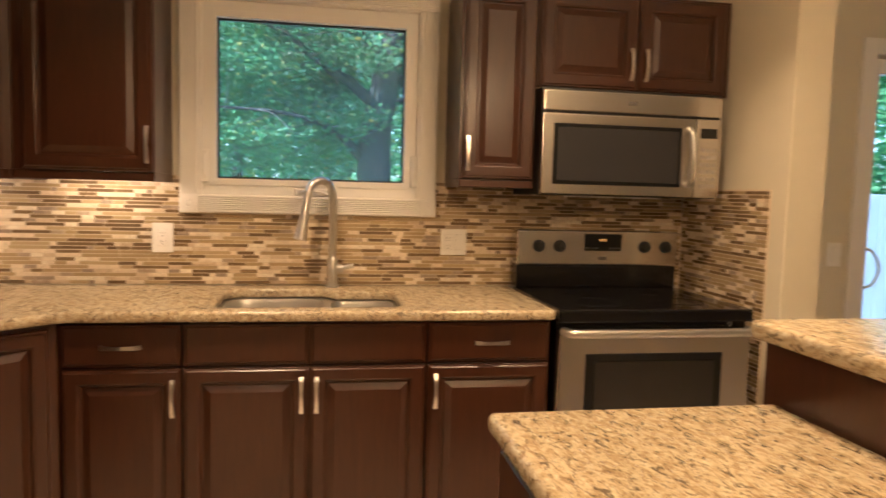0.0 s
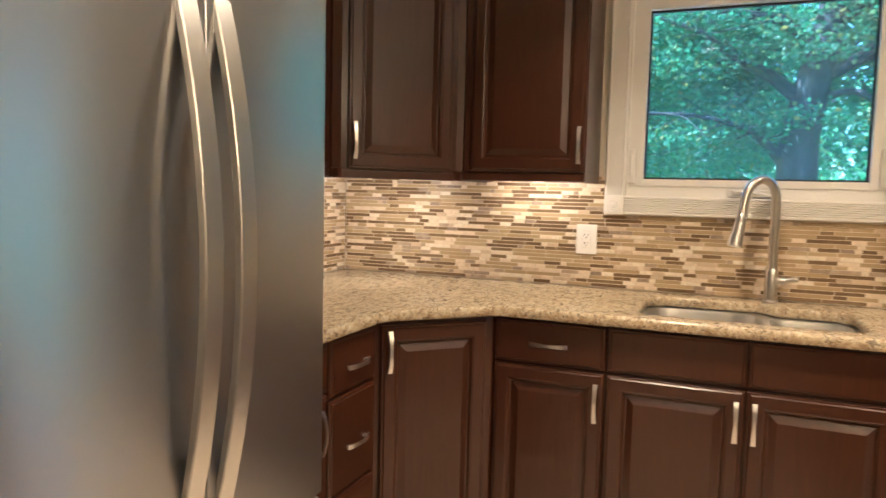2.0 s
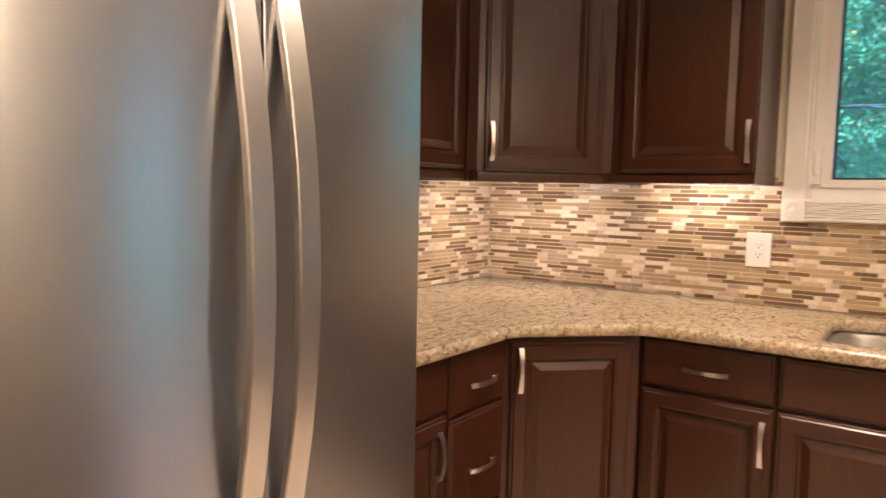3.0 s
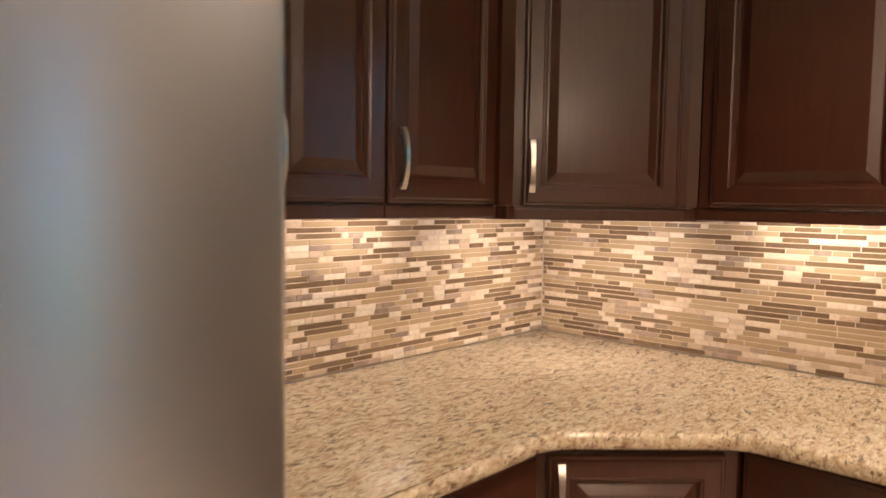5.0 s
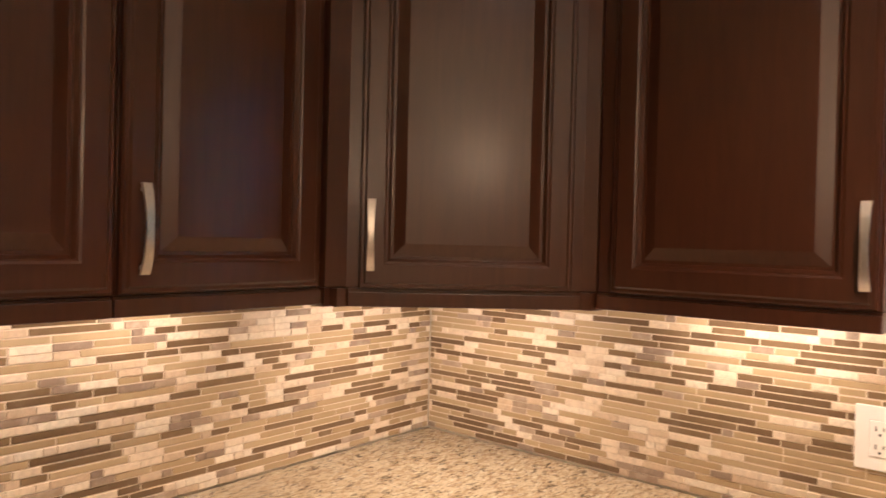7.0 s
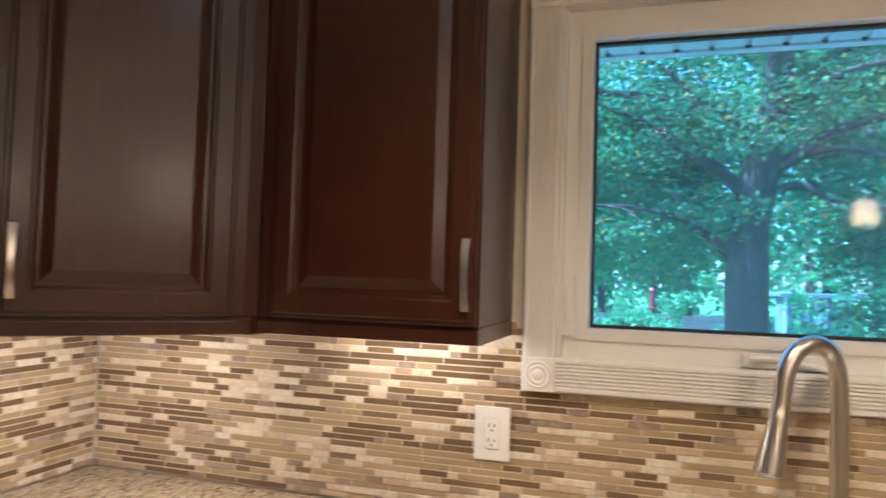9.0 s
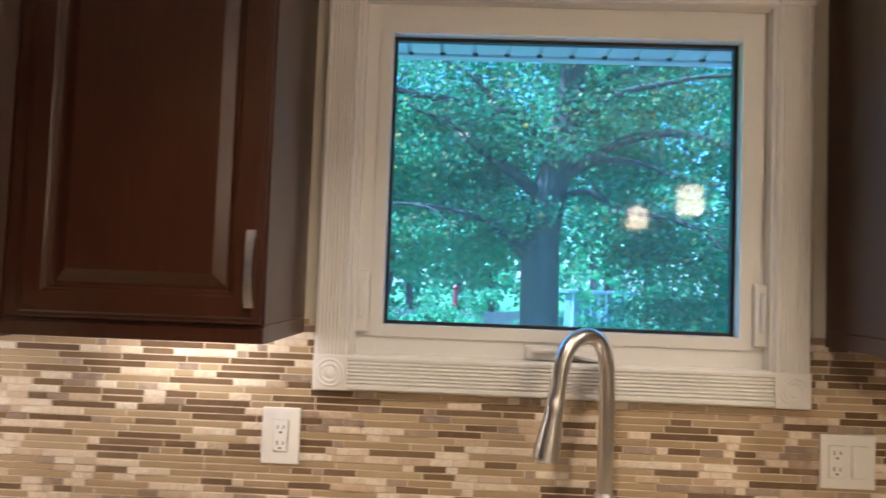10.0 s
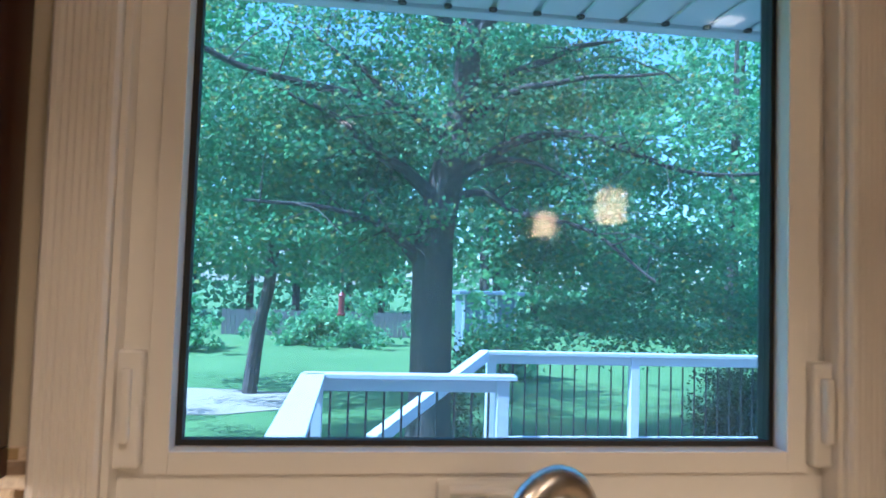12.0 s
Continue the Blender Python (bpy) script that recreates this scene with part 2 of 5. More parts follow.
def bark_material():
    m = Mat("bark", rough=0.9)
    v = m.coords((9, 9, 1.6))
    n = m.noise(v, 3, 6, 0.65, 0.6)
    m.colour(m.ramp(n, [(0.3, (0.018, 0.015, 0.013)), (0.7, (0.11, 0.095, 0.085))]))
    m.bump(n, 0.8, 0.03)
    return m.m


BARK = bark_material()


def lawn_material():
    m = Mat("lawn", rough=0.9)
    v = m.coords()
    c = m.ramp(m.noise(v, 0.35, 5), [(0.3, (0.09, 0.19, 0.05)), (0.7, (0.15, 0.27, 0.08))])
    m.colour(m.mix(m.math("MULTIPLY", m.noise(v, 30, 4), 0.5), c, (0.06, 0.12, 0.03)))
    m.bump(m.noise(v, 40, 3), 0.6, 0.03)
    return m.m


LAWN = lawn_material()
DIRT = paint("bare_path", (0.36, 0.31, 0.25), 0.9, 0.3)

# ---- helpers for meshes ----


def thing(name, base, label, category, group=""):
    ob = new(name)
    ob.empty_display_size = 0.05
    ob.matrix_basis = Matrix.Translation(base)
    ob["base"] = base
    return tagged(ob, label, category, group)


def finish(bm, name, mats):
    bmesh.ops.recalc_face_normals(bm, faces=bm.faces[:])
    me = bpy.data.meshes.new(name)
    bm.to_mesh(me)
    bm.free()
    for m in mats if isinstance(mats, (list, tuple)) else [mats]:
        me.materials.append(m)
    return me


def world_of(ob):
    m = ob.matrix_basis.copy()
    if ob.parent:
        m = world_of(ob.parent) @ ob.matrix_parent_inverse @ m
    return m


def part(name, bm, material, parent, label="", smooth=False):
    """Links a bmesh, written in world coordinates, as one part under parent."""
    me = finish(bm, name, material)
    if smooth:
        for p in me.polygons:
            p.use_smooth = True
        me.set_sharp_from_angle(angle=radians(35))
    ob = new(name, me)
    ob.parent = parent
    ob.matrix_parent_inverse = world_of(parent).inverted()
    return tagged(ob, label)


def pane_part(parent, x0, x1, y, z0, z1, label=""):
    """One sheet of glass that faces the room."""
    me = bpy.data.meshes.new("pane")
    me.from_pydata([(x0, y, z0), (x1, y, z0), (x1, y, z1), (x0, y, z1)], [], [(0, 1, 2, 3)])
    me.materials.append(GLASS)
    ob = new("pane", me)
    ob.parent = parent
    ob.matrix_parent_inverse = world_of(parent).inverted()
    ob.visible_shadow = False
    return tagged(ob, label)


def structure(name, bm, material, label="", smooth=False):
    me = finish(bm, name, material)
    if smooth:
        for p in me.polygons:
            p.use_smooth = True
        me.set_sharp_from_angle(angle=radians(35))
    return tagged(new(name, me), label, "", "", "structure")


def lone(name, bm, material, label, category, group="", smooth=False, kind=""):
    me = finish(bm, name, material)
    if smooth:
        for p in me.polygons:
            p.use_smooth = True
        me.set_sharp_from_angle(angle=radians(35))
    return tagged(new(name, me), label, category, group, kind)


def box(lo, hi, bevel=0.0, bm=None, m=None, seg=2):
    bm = bm or bmesh.new()
    c, d = (Vector(lo) + Vector(hi)) / 2, Vector(hi) - Vector(lo)
    tmp = bmesh.new()
    bmesh.ops.create_cube(tmp, size=1)
    for v in tmp.verts:
        v.co = Vector((v.co.x * d.x, v.co.y * d.y, v.co.z * d.z)) + c
    if bevel:
        bmesh.ops.bevel(tmp, geom=tmp.edges[:], offset=bevel, segments=seg, affect="EDGES", profile=0.6)
    append(bm, tmp, m)
    return bm


def append(bm, tmp, m=None):
    made = {}
    for v in tmp.verts:
        made[v] = bm.verts.new(m @ v.co if m else v.co)
    for f in tmp.faces:
        try:
            nf = bm.faces.new([made[v] for v in f.verts])
            nf.material_index = f.material_index
        except ValueError:
            pass
    tmp.free()
    return bm


def cylinder(a, b, r0, r1=None, seg=20, bm=None, caps=True):
    bm = bm or bmesh.new()
    r1 = r0 if r1 is None else r1
    a, b = Vector(a), Vector(b)
    q = (b - a).to_track_quat("Z", "Y")
    rings = []
    for p, r in ((a, r0), (b, r1)):
        rings.append([bm.verts.new(p + q @ Vector((r * math.cos(2 * math.pi * i / seg), r * math.sin(2 * math.pi * i / seg), 0))) for i in range(seg)])
    for i in range(seg):
        j = (i + 1) % seg
        bm.faces.new((rings[0][i], rings[0][j], rings[1][j], rings[1][i]))
    if caps:
        bm.faces.new(rings[0])
        bm.faces.new(rings[1])
    return bm


def lathe(profile, centre, axis=(0, 0, 1), seg=28, bm=None):
    """profile: (radius, height) pairs, turned about axis at centre."""
    bm = bm or bmesh.new()
    q = Vector(axis).to_track_quat("Z", "Y")
    rings = []
    for r, h in profile:
        if r < 1e-6:
            rings.append([bm.verts.new(Vector(centre) + q @ Vector((0, 0, h)))])
        else:
            rings.append([bm.verts.new(Vector(centre) + q @ Vector((r * math.cos(2 * math.pi * i / seg), r * math.sin(2 * math.pi * i / seg), h))) for i in range(seg)])
    for a, b in zip(rings, rings[1:]):
        for i in range(seg):
            j = (i + 1) % seg
            f = [a[i % len(a)], a[j % len(a)], b[j % len(b)], b[i % len(b)]]
            f = list(dict.fromkeys(f))
            if len(f) > 2:
                bm.faces.new(f)
    return bm


def tube(points, radii, seg=12, bm=None, section=None):
    """A tube or, with section (x, y pairs), a bar swept along points."""
    bm = bm or bmesh.new()
    pts = [Vector(p) for p in points]
    rings, side = [], None
    for i, p in enumerate(pts):
        d = (pts[min(i + 1, len(pts) - 1)] - pts[max(i - 1, 0)]).normalized()
        if side is None:
            side = d.orthogonal().normalized()
        side = (side - d * side.dot(d)).normalized()
        up = d.cross(side)
        r = radii[i] if isinstance(radii, (list, tuple)) else radii
        prof = section or [(math.cos(2 * math.pi * k / seg), math.sin(2 * math.pi * k / seg)) for k in range(seg)]
        rings.append([bm.verts.new(p + side * x * r + up * y * r) for x, y in prof])
    for a, b in zip(rings, rings[1:]):
        for k in range(len(a)):
            j = (k + 1) % len(a)
            bm.faces.new((a[k], a[j], b[j], b[k]))
    bm.faces.new(rings[0])
    bm.faces.new(rings[-1])
    return bm


def smooth_path(points, n=8):
    """Catmull-Rom points through the given ones."""
    p = [Vector(q) for q in points]
    p = [2 * p[0] - p[1], *p, 2 * p[-1] - p[-2]]
    out = []
    for i in range(1, len(p) - 2):
        for k in range(n):
            t = k / n
            out.append(0.5 * (2 * p[i] + (p[i + 1] - p[i - 1]) * t + (2 * p[i - 1] - 5 * p[i] + 4 * p[i + 1] - p[i + 2]) * t * t + (3 * p[i] - p[i - 1] - 3 * p[i + 1] + p[i + 2]) * t ** 3))
    return [*out, p[-2]]


def slab(outline, z0, z1, bevel=0.0, holes=(), seg=4):
    """A flat plate of any outline, with holes, its upper edges rounded."""
    bm = bmesh.new()
    loops = []
    for ring in (outline, *holes):
        vs = [bm.verts.new((x, y, z0)) for x, y in ring]
        loops.append([bm.edges.new((vs[i], vs[(i + 1) % len(vs)])) for i in range(len(vs))])
    fill = bmesh.ops.triangle_fill(bm, use_beauty=True, use_dissolve=True, edges=[e for l in loops for e in l])
    faces = [g for g in fill["geom"] if isinstance(g, bmesh.types.BMFace)]
    ext = bmesh.ops.extrude_face_region(bm, geom=faces)
    for g in ext["geom"]:
        if isinstance(g, bmesh.types.BMVert):
            g.co.z = z1
    bmesh.ops.recalc_face_normals(bm, faces=bm.faces[:])
    if bevel:
        rim = [e for e in bm.edges if len(e.link_faces) == 2 and abs(e.link_faces[0].normal.z - e.link_faces[1].normal.z) > 0.5]
        bmesh.ops.bevel(bm, geom=rim, offset=bevel, segments=seg, affect="EDGES", profile=0.5)
    return bm


def rounded(points, radius, n=6):
    """An outline with its corners rounded; radius may differ per corner."""
    out = []
    for i, p in enumerate(points):
        r = radius[i] if isinstance(radius, (list, tuple)) else radius
        p, a, b = Vector(p), Vector(points[i - 1]), Vector(points[(i + 1) % len(points)])
        if r <= 0:
            out.append(tuple(p))
            continue
        da, db = (a - p).normalized(), (b - p).normalized()
        ang = da.angle(db)
        t = min(r / math.tan(ang / 2), (a - p).length * 0.49, (b - p).length * 0.49)
        p0, p1 = p + da * t, p + db * t
        for k in range(n + 1):
            s = k / n
            out.append(tuple(p0 * (1 - s) ** 2 + p * 2 * s * (1 - s) + p1 * s * s))
    return out


def loops_front(x0, x1, z0, z1, loops, m, close=True, bm=None):
    """Nested rectangles (inset, y) joined into the relief of a door front."""
    bm = bm or bmesh.new()
    rings = []
    for ins, y in loops:
        rings.append([bm.verts.new(m @ Vector(c)) for c in ((x0 + ins, y, z0 + ins), (x1 - ins, y, z0 + ins), (x1 - ins, y, z1 - ins), (x0 + ins, y, z1 - ins))])
    for a, b in zip(rings, rings[1:]):
        for i in range(4):
            j = (i + 1) % 4
            bm.faces.new((a[i], a[j], b[j], b[i]))
    if close:
        bm.faces.new(rings[-1])
    return bm


def pull(parent, m, x, z, length, upright, y=-0.02):
    """A bowed flat bar handle with two feet."""
    bm = bmesh.new()
    n, half = 12, length / 2
    rings = []
    for i in range(n + 1):
        s = -1 + 2 * i / n
        out = y - 0.010 - 0.015 * (1 - s * s) ** 0.8
        w = 0.0052 + 0.0022 * abs(s)
        th = 0.005
        ring = []
        for du, dy in ((-w, 0), (w, 0), (w, th), (-w, th)):
            c = (x + du, out + dy, z + s * half) if upright else (x + s * half, out + dy, z + du)
            ring.append(bm.verts.new(m @ Vector(c)))
        rings.append(ring)
    for a, b in zip(rings, rings[1:]):
        for k in range(4):
            j = (k + 1) % 4
            bm.faces.new((a[k], a[j], b[j], b[k]))
    bm.faces.new(rings[0])
    bm.faces.new(rings[-1])
    for s in (-0.86, 0.86):
        c = (x, 0, z + s * half) if upright else (x + s * half, 0, z)
        out = y - 0.010 - 0.015 * (1 - s * s) ** 0.8
        cylinder(m @ Vector((c[0], y + 0.002, c[2])), m @ Vector((c[0], out + 0.003, c[2])), 0.005, seg=10, bm=bm)
    return part("handle", bm, NICKEL, parent, "bowed satin nickel bar handle", True)


FRAME_W = 0.058


def door(parent, m, x0, x1, z0, z1, handle=None, name="door"):
    """A raised-panel door, 20 mm thick, in front of y = 0."""
    f = FRAME_W
    bm = loops_front(x0, x1, z0, z1, [(0.0, 0.0), (0.0, -0.011), (0.0035, -0.0155), (0.0085, -0.0155), (0.0125, -0.020), (f - 0.012, -0.020), (f - 0.008, -0.0175), (f - 0.005, -0.0175), (f, -0.011), (f, -0.006)], m, False)
    ob = part(name, bm, WOOD, parent)
    bm = loops_front(x0, x1, z0, z1, [(f - 0.001, -0.008), (f + 0.006, -0.008), (f + 0.026, -0.0165), (f + 0.029, -0.0175), (f + 0.031, -0.0175)], m)
    part("raised_panel", bm, WOOD, ob)
    if handle:
        pull(ob, m, *handle)
    return ob


def drawer(parent, m, x0, x1, z0, z1, handle=None, name="drawer_front"):
    bm = loops_front(x0, x1, z0, z1, [(0.0, 0.0), (0.0, -0.011), (0.0035, -0.0155), (0.0085, -0.0155), (0.0125, -0.020), (0.016, -0.020)], m)
    ob = part(name, bm, WOOD, parent)
    if handle:
        pull(ob, m, *handle)
    return ob


def carcass(parent, m, w, depth, z0, z1, kick=False, side=None, lip=0.0):
    """The box of a cabinet; lip: how far its sides and face hang below its floor."""
    bm = box((0.001, 0.0, z0 + lip), (w - 0.001, depth, z1), 0.0015, m=m, seg=1)
    if lip:
        for x0 in (0.001, w - 0.017):
            box((x0, 0.019, z0), (x0 + 0.016, depth, z0 + lip - 0.0005), m=m, bm=bm)
        box((0.001, 0.0, z0), (w - 0.001, 0.0185, z0 + lip - 0.0005), 0.001, m=m, bm=bm, seg=1)
    body = part("body", bm, side or WOOD, parent)
    if kick:
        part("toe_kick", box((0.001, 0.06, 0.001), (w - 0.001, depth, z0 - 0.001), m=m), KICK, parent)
    return body


# ---- large structure ----
BACK, LEFT, STUB = 3.20, -1.787, 1.652          # faces of the tiled walls
PLASTER = 0.008
WY, WX, WS = BACK + PLASTER, LEFT - PLASTER, STUB + PLASTER
H_CEIL = 2.44
# window opening and patio door opening
OX0, OX1, OZ0, OZ1 = -0.505, 0.398, 1.285, 2.085
DX0, DX1, DZ1 = 2.62, 4.35, 2.04

bm = bmesh.new()
for x0, x1, z0, z1 in ((WX - 0.15, OX0, 0, H_CEIL), (OX0, OX1, 0, OZ0), (OX0, OX1, OZ1, H_CEIL), (OX1, DX0, 0, H_CEIL), (DX0, DX1, DZ1, H_CEIL), (DX1, 5.15, 0, H_CEIL)):
    box((x0, WY, z0), (x1, WY + 0.16, z1), bm=bm)
structure("wall_north", bm, WALL, "cream painted kitchen wall with window and patio door")
structure("wall_west", box((WX - 0.15, -2.6, 0), (WX, WY, H_CEIL)), WALL, "cream painted wall behind the fridge")
structure("wall_east", box((5.0, -2.6, 0), (5.15, WY, H_CEIL)), WALL, "plain cream painted wall")
structure("wall_south", box((WX - 0.15, -2.75, 0), (5.15, -2.6, H_CEIL)), WALL, "plain cream painted wall")
structure("wall_stub", box((WS, 2.475, 0), (WS + 0.15, WY, H_CEIL), 0.004), WALL, "short cream partition wall beside the range")
structure("floor", box((WX - 0.15, -2.75, -0.1), (5.15, WY + 0.16, 0)), FLOORM, "unseen plank floor, made pale to bounce light")
structure("ceiling", box((WX - 0.15, -2.75, H_CEIL), (5.15, WY + 0.16, H_CEIL + 0.1)), CEIL, "flat white painted ceiling")
bm = box((1.80 + 0.012, WY - 0.014, 0.0), (DX0 - 0.09, WY, 0.09), 0.003)
structure("baseboard", bm, TRIM, "white painted baseboard")

# outer siding of the house around the window
bm = bmesh.new()
for i in range(26):
    z = -1.0 + i * 0.125
    for x0, x1 in ((-6.0, OX0 - 0.08), (OX1 + 0.08, DX0 - 0.1), (DX1 + 0.1, 8.0)):
        box((x0, WY + 0.165, z), (x1, WY + 0.18, z + 0.123), bm=bm)
structure("house_siding", bm, SIDING, "white lap siding on the outer wall")

# ---- window ----
win = thing("window_1", (0, WY, OZ0), "white vinyl awning window with fluted white casing", "window")
win["kind"] = "structure"
T0, T1, TZ0, TZ1 = -0.585, 0.477, 1.213, 2.157
TW = 0.075


def fluted(x0, x1, z0, z1, upright):
    """Casing board with seven rounded flutes along it."""
    bm = bmesh.new()
    w = (x1 - x0) if upright else (z1 - z0)
    prof = [(0.0, 0.0), (0.0, 0.020), (0.004, 0.024)]
    n = 7
    a, b = 0.009, w - 0.009
    for i in range(n):
        c0, c1 = a + (b - a) * i / n, a + (b - a) * (i + 1) / n
        for k in range(5):
            s = k / 4
            prof.append((c0 + (c1 - c0) * (0.12 + 0.76 * s), 0.024 - 0.0055 * math.sin(math.pi * s)))
    prof += [(w - 0.004, 0.024), (w, 0.020), (w, 0.0)]
    ends = []
    for e in ((z0, z1) if upright else (x0, x1)):
        ends.append([bm.verts.new((x0 + u, WY - 0.008 - d, e) if upright else (e, WY - 0.008 - d, z0 + u)) for u, d in prof])
    for i in range(len(prof) - 1):
        bm.faces.new((ends[0][i], ends[0][i + 1], ends[1][i + 1], ends[1][i]))
    bm.faces.new(ends[0])
    bm.faces.new(ends[1])
    return bm


for nm, x0, x1, z0, z1, up in (("casing", T0, T0 + TW, TZ0 + TW, TZ1 - TW, True), ("casing", T1 - TW, T1, TZ0 + TW, TZ1 - TW, True), ("casing", T0 + TW, T1 - TW, TZ0, TZ0 + TW, False), ("casing", T0 + TW, T1 - TW, TZ1 - TW, TZ1, False)):
    part(nm, fluted(x0, x1, z0, z1, up), TRIM, win, "white fluted wooden casing", True)
for x in (T0, T1 - TW):
    for z in (TZ0, TZ1 - TW):
        bm = box((x, WY - 0.036, z), (x + TW, WY - 0.008, z + TW), 0.002)
        blk = part("corner_block", bm, TRIM, win, "white corner block with a turned rosette")
        prof = [(0.031, 0.0), (0.0305, 0.003), (0.027, 0.004), (0.024, 0.0005), (0.021, 0.0035), (0.017, 0.004), (0.014, 0.0005), (0.010, 0.004), (0.005, 0.0055), (0.0, 0.006)]
        part("rosette", lathe(prof, (x + TW / 2, WY - 0.036, z + TW / 2), (0, -1, 0)), TRIM, blk, "", True)


def frame_rect(x0, x1, z0, z1, w, y0, y1, bevel=0.002):
    bm = bmesh.new()
    box((x0, y0, z0), (x0 + w, y1, z1), bevel, bm)
    box((x1 - w, y0, z0), (x1, y1, z1), bevel, bm)
    box((x0 + w, y0, z0), (x1 - w, y1, z0 + w), bevel, bm)
    box((x0 + w, y0, z1 - w), (x1 - w, y1, z1), bevel, bm)
    return bm


# jamb liner, main frame, sash, glass
part("jamb_liner", frame_rect(OX0 - 0.004, OX1 + 0.004, OZ0 - 0.004, OZ1 + 0.004, 0.008, WY - 0.02, WY + 0.16, 0.0), TRIM, win)
part("main_frame", frame_rect(OX0 + 0.004, OX1 - 0.004, OZ0 + 0.004, OZ1 - 0.004, 0.044, WY + 0.010, WY + 0.073, 0.0008), VINYL, win)
SX0, SX1, SZ0, SZ1 = -0.470, 0.366, 1.329, 2.041
sash = part("sash", frame_rect(SX0, SX1, SZ0, SZ1, 0.027, WY + 0.004, WY + 0.052, 0.0012), VINYL, win)
part("screen_frame", frame_rect(SX0, SX1, SZ0, SZ1, 0.027, WY + 0.0525, WY + 0.074, 0.001), RUBBER, win, "dark metal screen frame")
GX0, GX1, GZ0, GZ1 = -0.443, 0.339, 1.356, 2.014
part("gasket", frame_rect(GX0 - 0.001, GX1 + 0.001, GZ0 - 0.001, GZ1 + 0.001, 0.0085, WY + 0.034, WY + 0.05, 0.0), RUBBER, sash, "black rubber glazing gasket")
pane_part(sash, GX0, GX1, WY + 0.041, GZ0, GZ1, "clear window glass")
part("insect_screen", box((GX0 - 0.004, WY + 0.070, GZ0 - 0.004), (GX1 + 0.004, WY + 0.0705, GZ1 + 0.004)), SCREEN, win, "pale insect screen mesh").visible_shadow = False
for x in (-0.489, 0.384):
    latch = part("latch", box((x - 0.016, WY - 0.008, 1.338), (x + 0.016, WY + 0.012, 1.475), 0.006, seg=3), VINYL, win, "white sash lock lever")
    part("lever", box((x - 0.006, WY - 0.020, 1.370), (x + 0.006, WY - 0.007, 1.455), 0.004, seg=2), VINYL, latch)
op = part("operator", box((-0.125, WY - 0.004, 1.291), (0.04, WY + 0.015, 1.322), 0.006, seg=3), VINYL, win, "white crank operator cover")
part("folding_crank", tube(smooth_path([(-0.11, WY - 0.012, 1.312), (-0.06, WY - 0.02, 1.314), (0.0, WY - 0.016, 1.303), (0.035, WY - 0.012, 1.297)]), 0.006, 8), VINYL, op, "", True)

# ---- patio door ----
pd = thing("door_1", (3.4, WY, 0), "white framed glass patio door to the deck", "patio door")
pd["kind"] = "structure"
bm = bmesh.new()
box((DX0 - 0.075, WY - 0.022, 0), (DX0, WY, DZ1 + 0.075), 0.003, bm)
box((DX1, WY - 0.022, 0), (DX1 + 0.075, WY, DZ1 + 0.075), 0.003, bm)
box((DX0, WY - 0.022, DZ1), (DX1, WY, DZ1 + 0.075), 0.003, bm)
part("door_casing", bm, TRIM, pd)
for x0, x1, y in ((DX0, 3.52, WY + 0.05), (3.44, DX1, WY + 0.10)):
    pan = part("sliding_panel", frame_rect(x0 + 0.005, x1, 0.02, DZ1 - 0.005, 0.075, y, y + 0.04, 0.003), VINYL, pd)
    pane_part(pan, x0 + 0.07, x1 - 0.07, y + 0.017, 0.09, DZ1 - 0.07)

part("pull_handle", tube(smooth_path([(2.690, WY + 0.048, 1.096), (2.712, WY + 0.020, 1.075), (2.742, WY + 0.008, 0.996), (2.716, WY + 0.020, 0.915), (2.692, WY + 0.048, 0.895)], 6), 0.007, 10), VINYL, pd, "white curved door pull", True)

# ---- cabinets ----
Z_UP, Z_DOOR, Z_TOP = 1.333, 1.368, 2.13
UP_GROUP, BASE_GROUP = "dark wall cabinets", "dark base cabinets"
UP_LABEL = "dark espresso raised-panel wall cabinet with nickel pulls"
HL = 0.135


def wall_cabinet(m, w, depth, z0, doors, label=UP_LABEL, side=None, name="wall_cabinet"):
    base = m @ Vector((w / 2, depth / 2, z0))
    cab = thing(name, base, label, "kitchen cabinet", UP_GROUP)
    carcass(cab, m, w, depth, z0, Z_TOP, lip=0.033)
    # moulding under the doors and along the top
    part("light_rail", box((0.001, -0.006, z0 + 0.001), (w - 0.001, 0.0, z0 + 0.028), 0.002, m=m), WOOD, cab)
    for x0, x1, hx in doors:
        h = (hx, z0 + 0.132, HL, True) if hx is not None else None
        door(cab, m, x0, x1, z0 + (Z_DOOR - Z_UP), Z_TOP - 0.012, h)
    return cab



def on_left(y0):
    return Matrix.Translation((-1.462, y0, 0)) @ Matrix.Rotation(radians(90), 4, "Z")


def on_back(x0, front):
    return Matrix.Translation((x0, front, 0))


wall_cabinet(on_left(1.513), 0.612, 0.325 + PLASTER - 0.009, Z_UP, [(0.004, 0.304, 0.279), (0.308, 0.608, 0.336)])
wall_cabinet(on_left(2.126), 0.385, 0.324, Z_UP, [(0.004, 0.368, 0.034)])
# over the fridge
m = on_left(0.62)
cab = thing("wall_cabinet", (-1.6, 1.05, 1.83), "dark espresso cabinet above the fridge", "kitchen cabinet", UP_GROUP)
carcass(cab, m, 0.889, 0.324, 1.83, Z_TOP)
for x0, x1, hx in ((0.004, 0.442, 0.40), (0.447, 0.885, 0.49)):
    door(cab, m, x0, x1, 1.84, Z_TOP - 0.012, (hx, 1.92, HL, True))

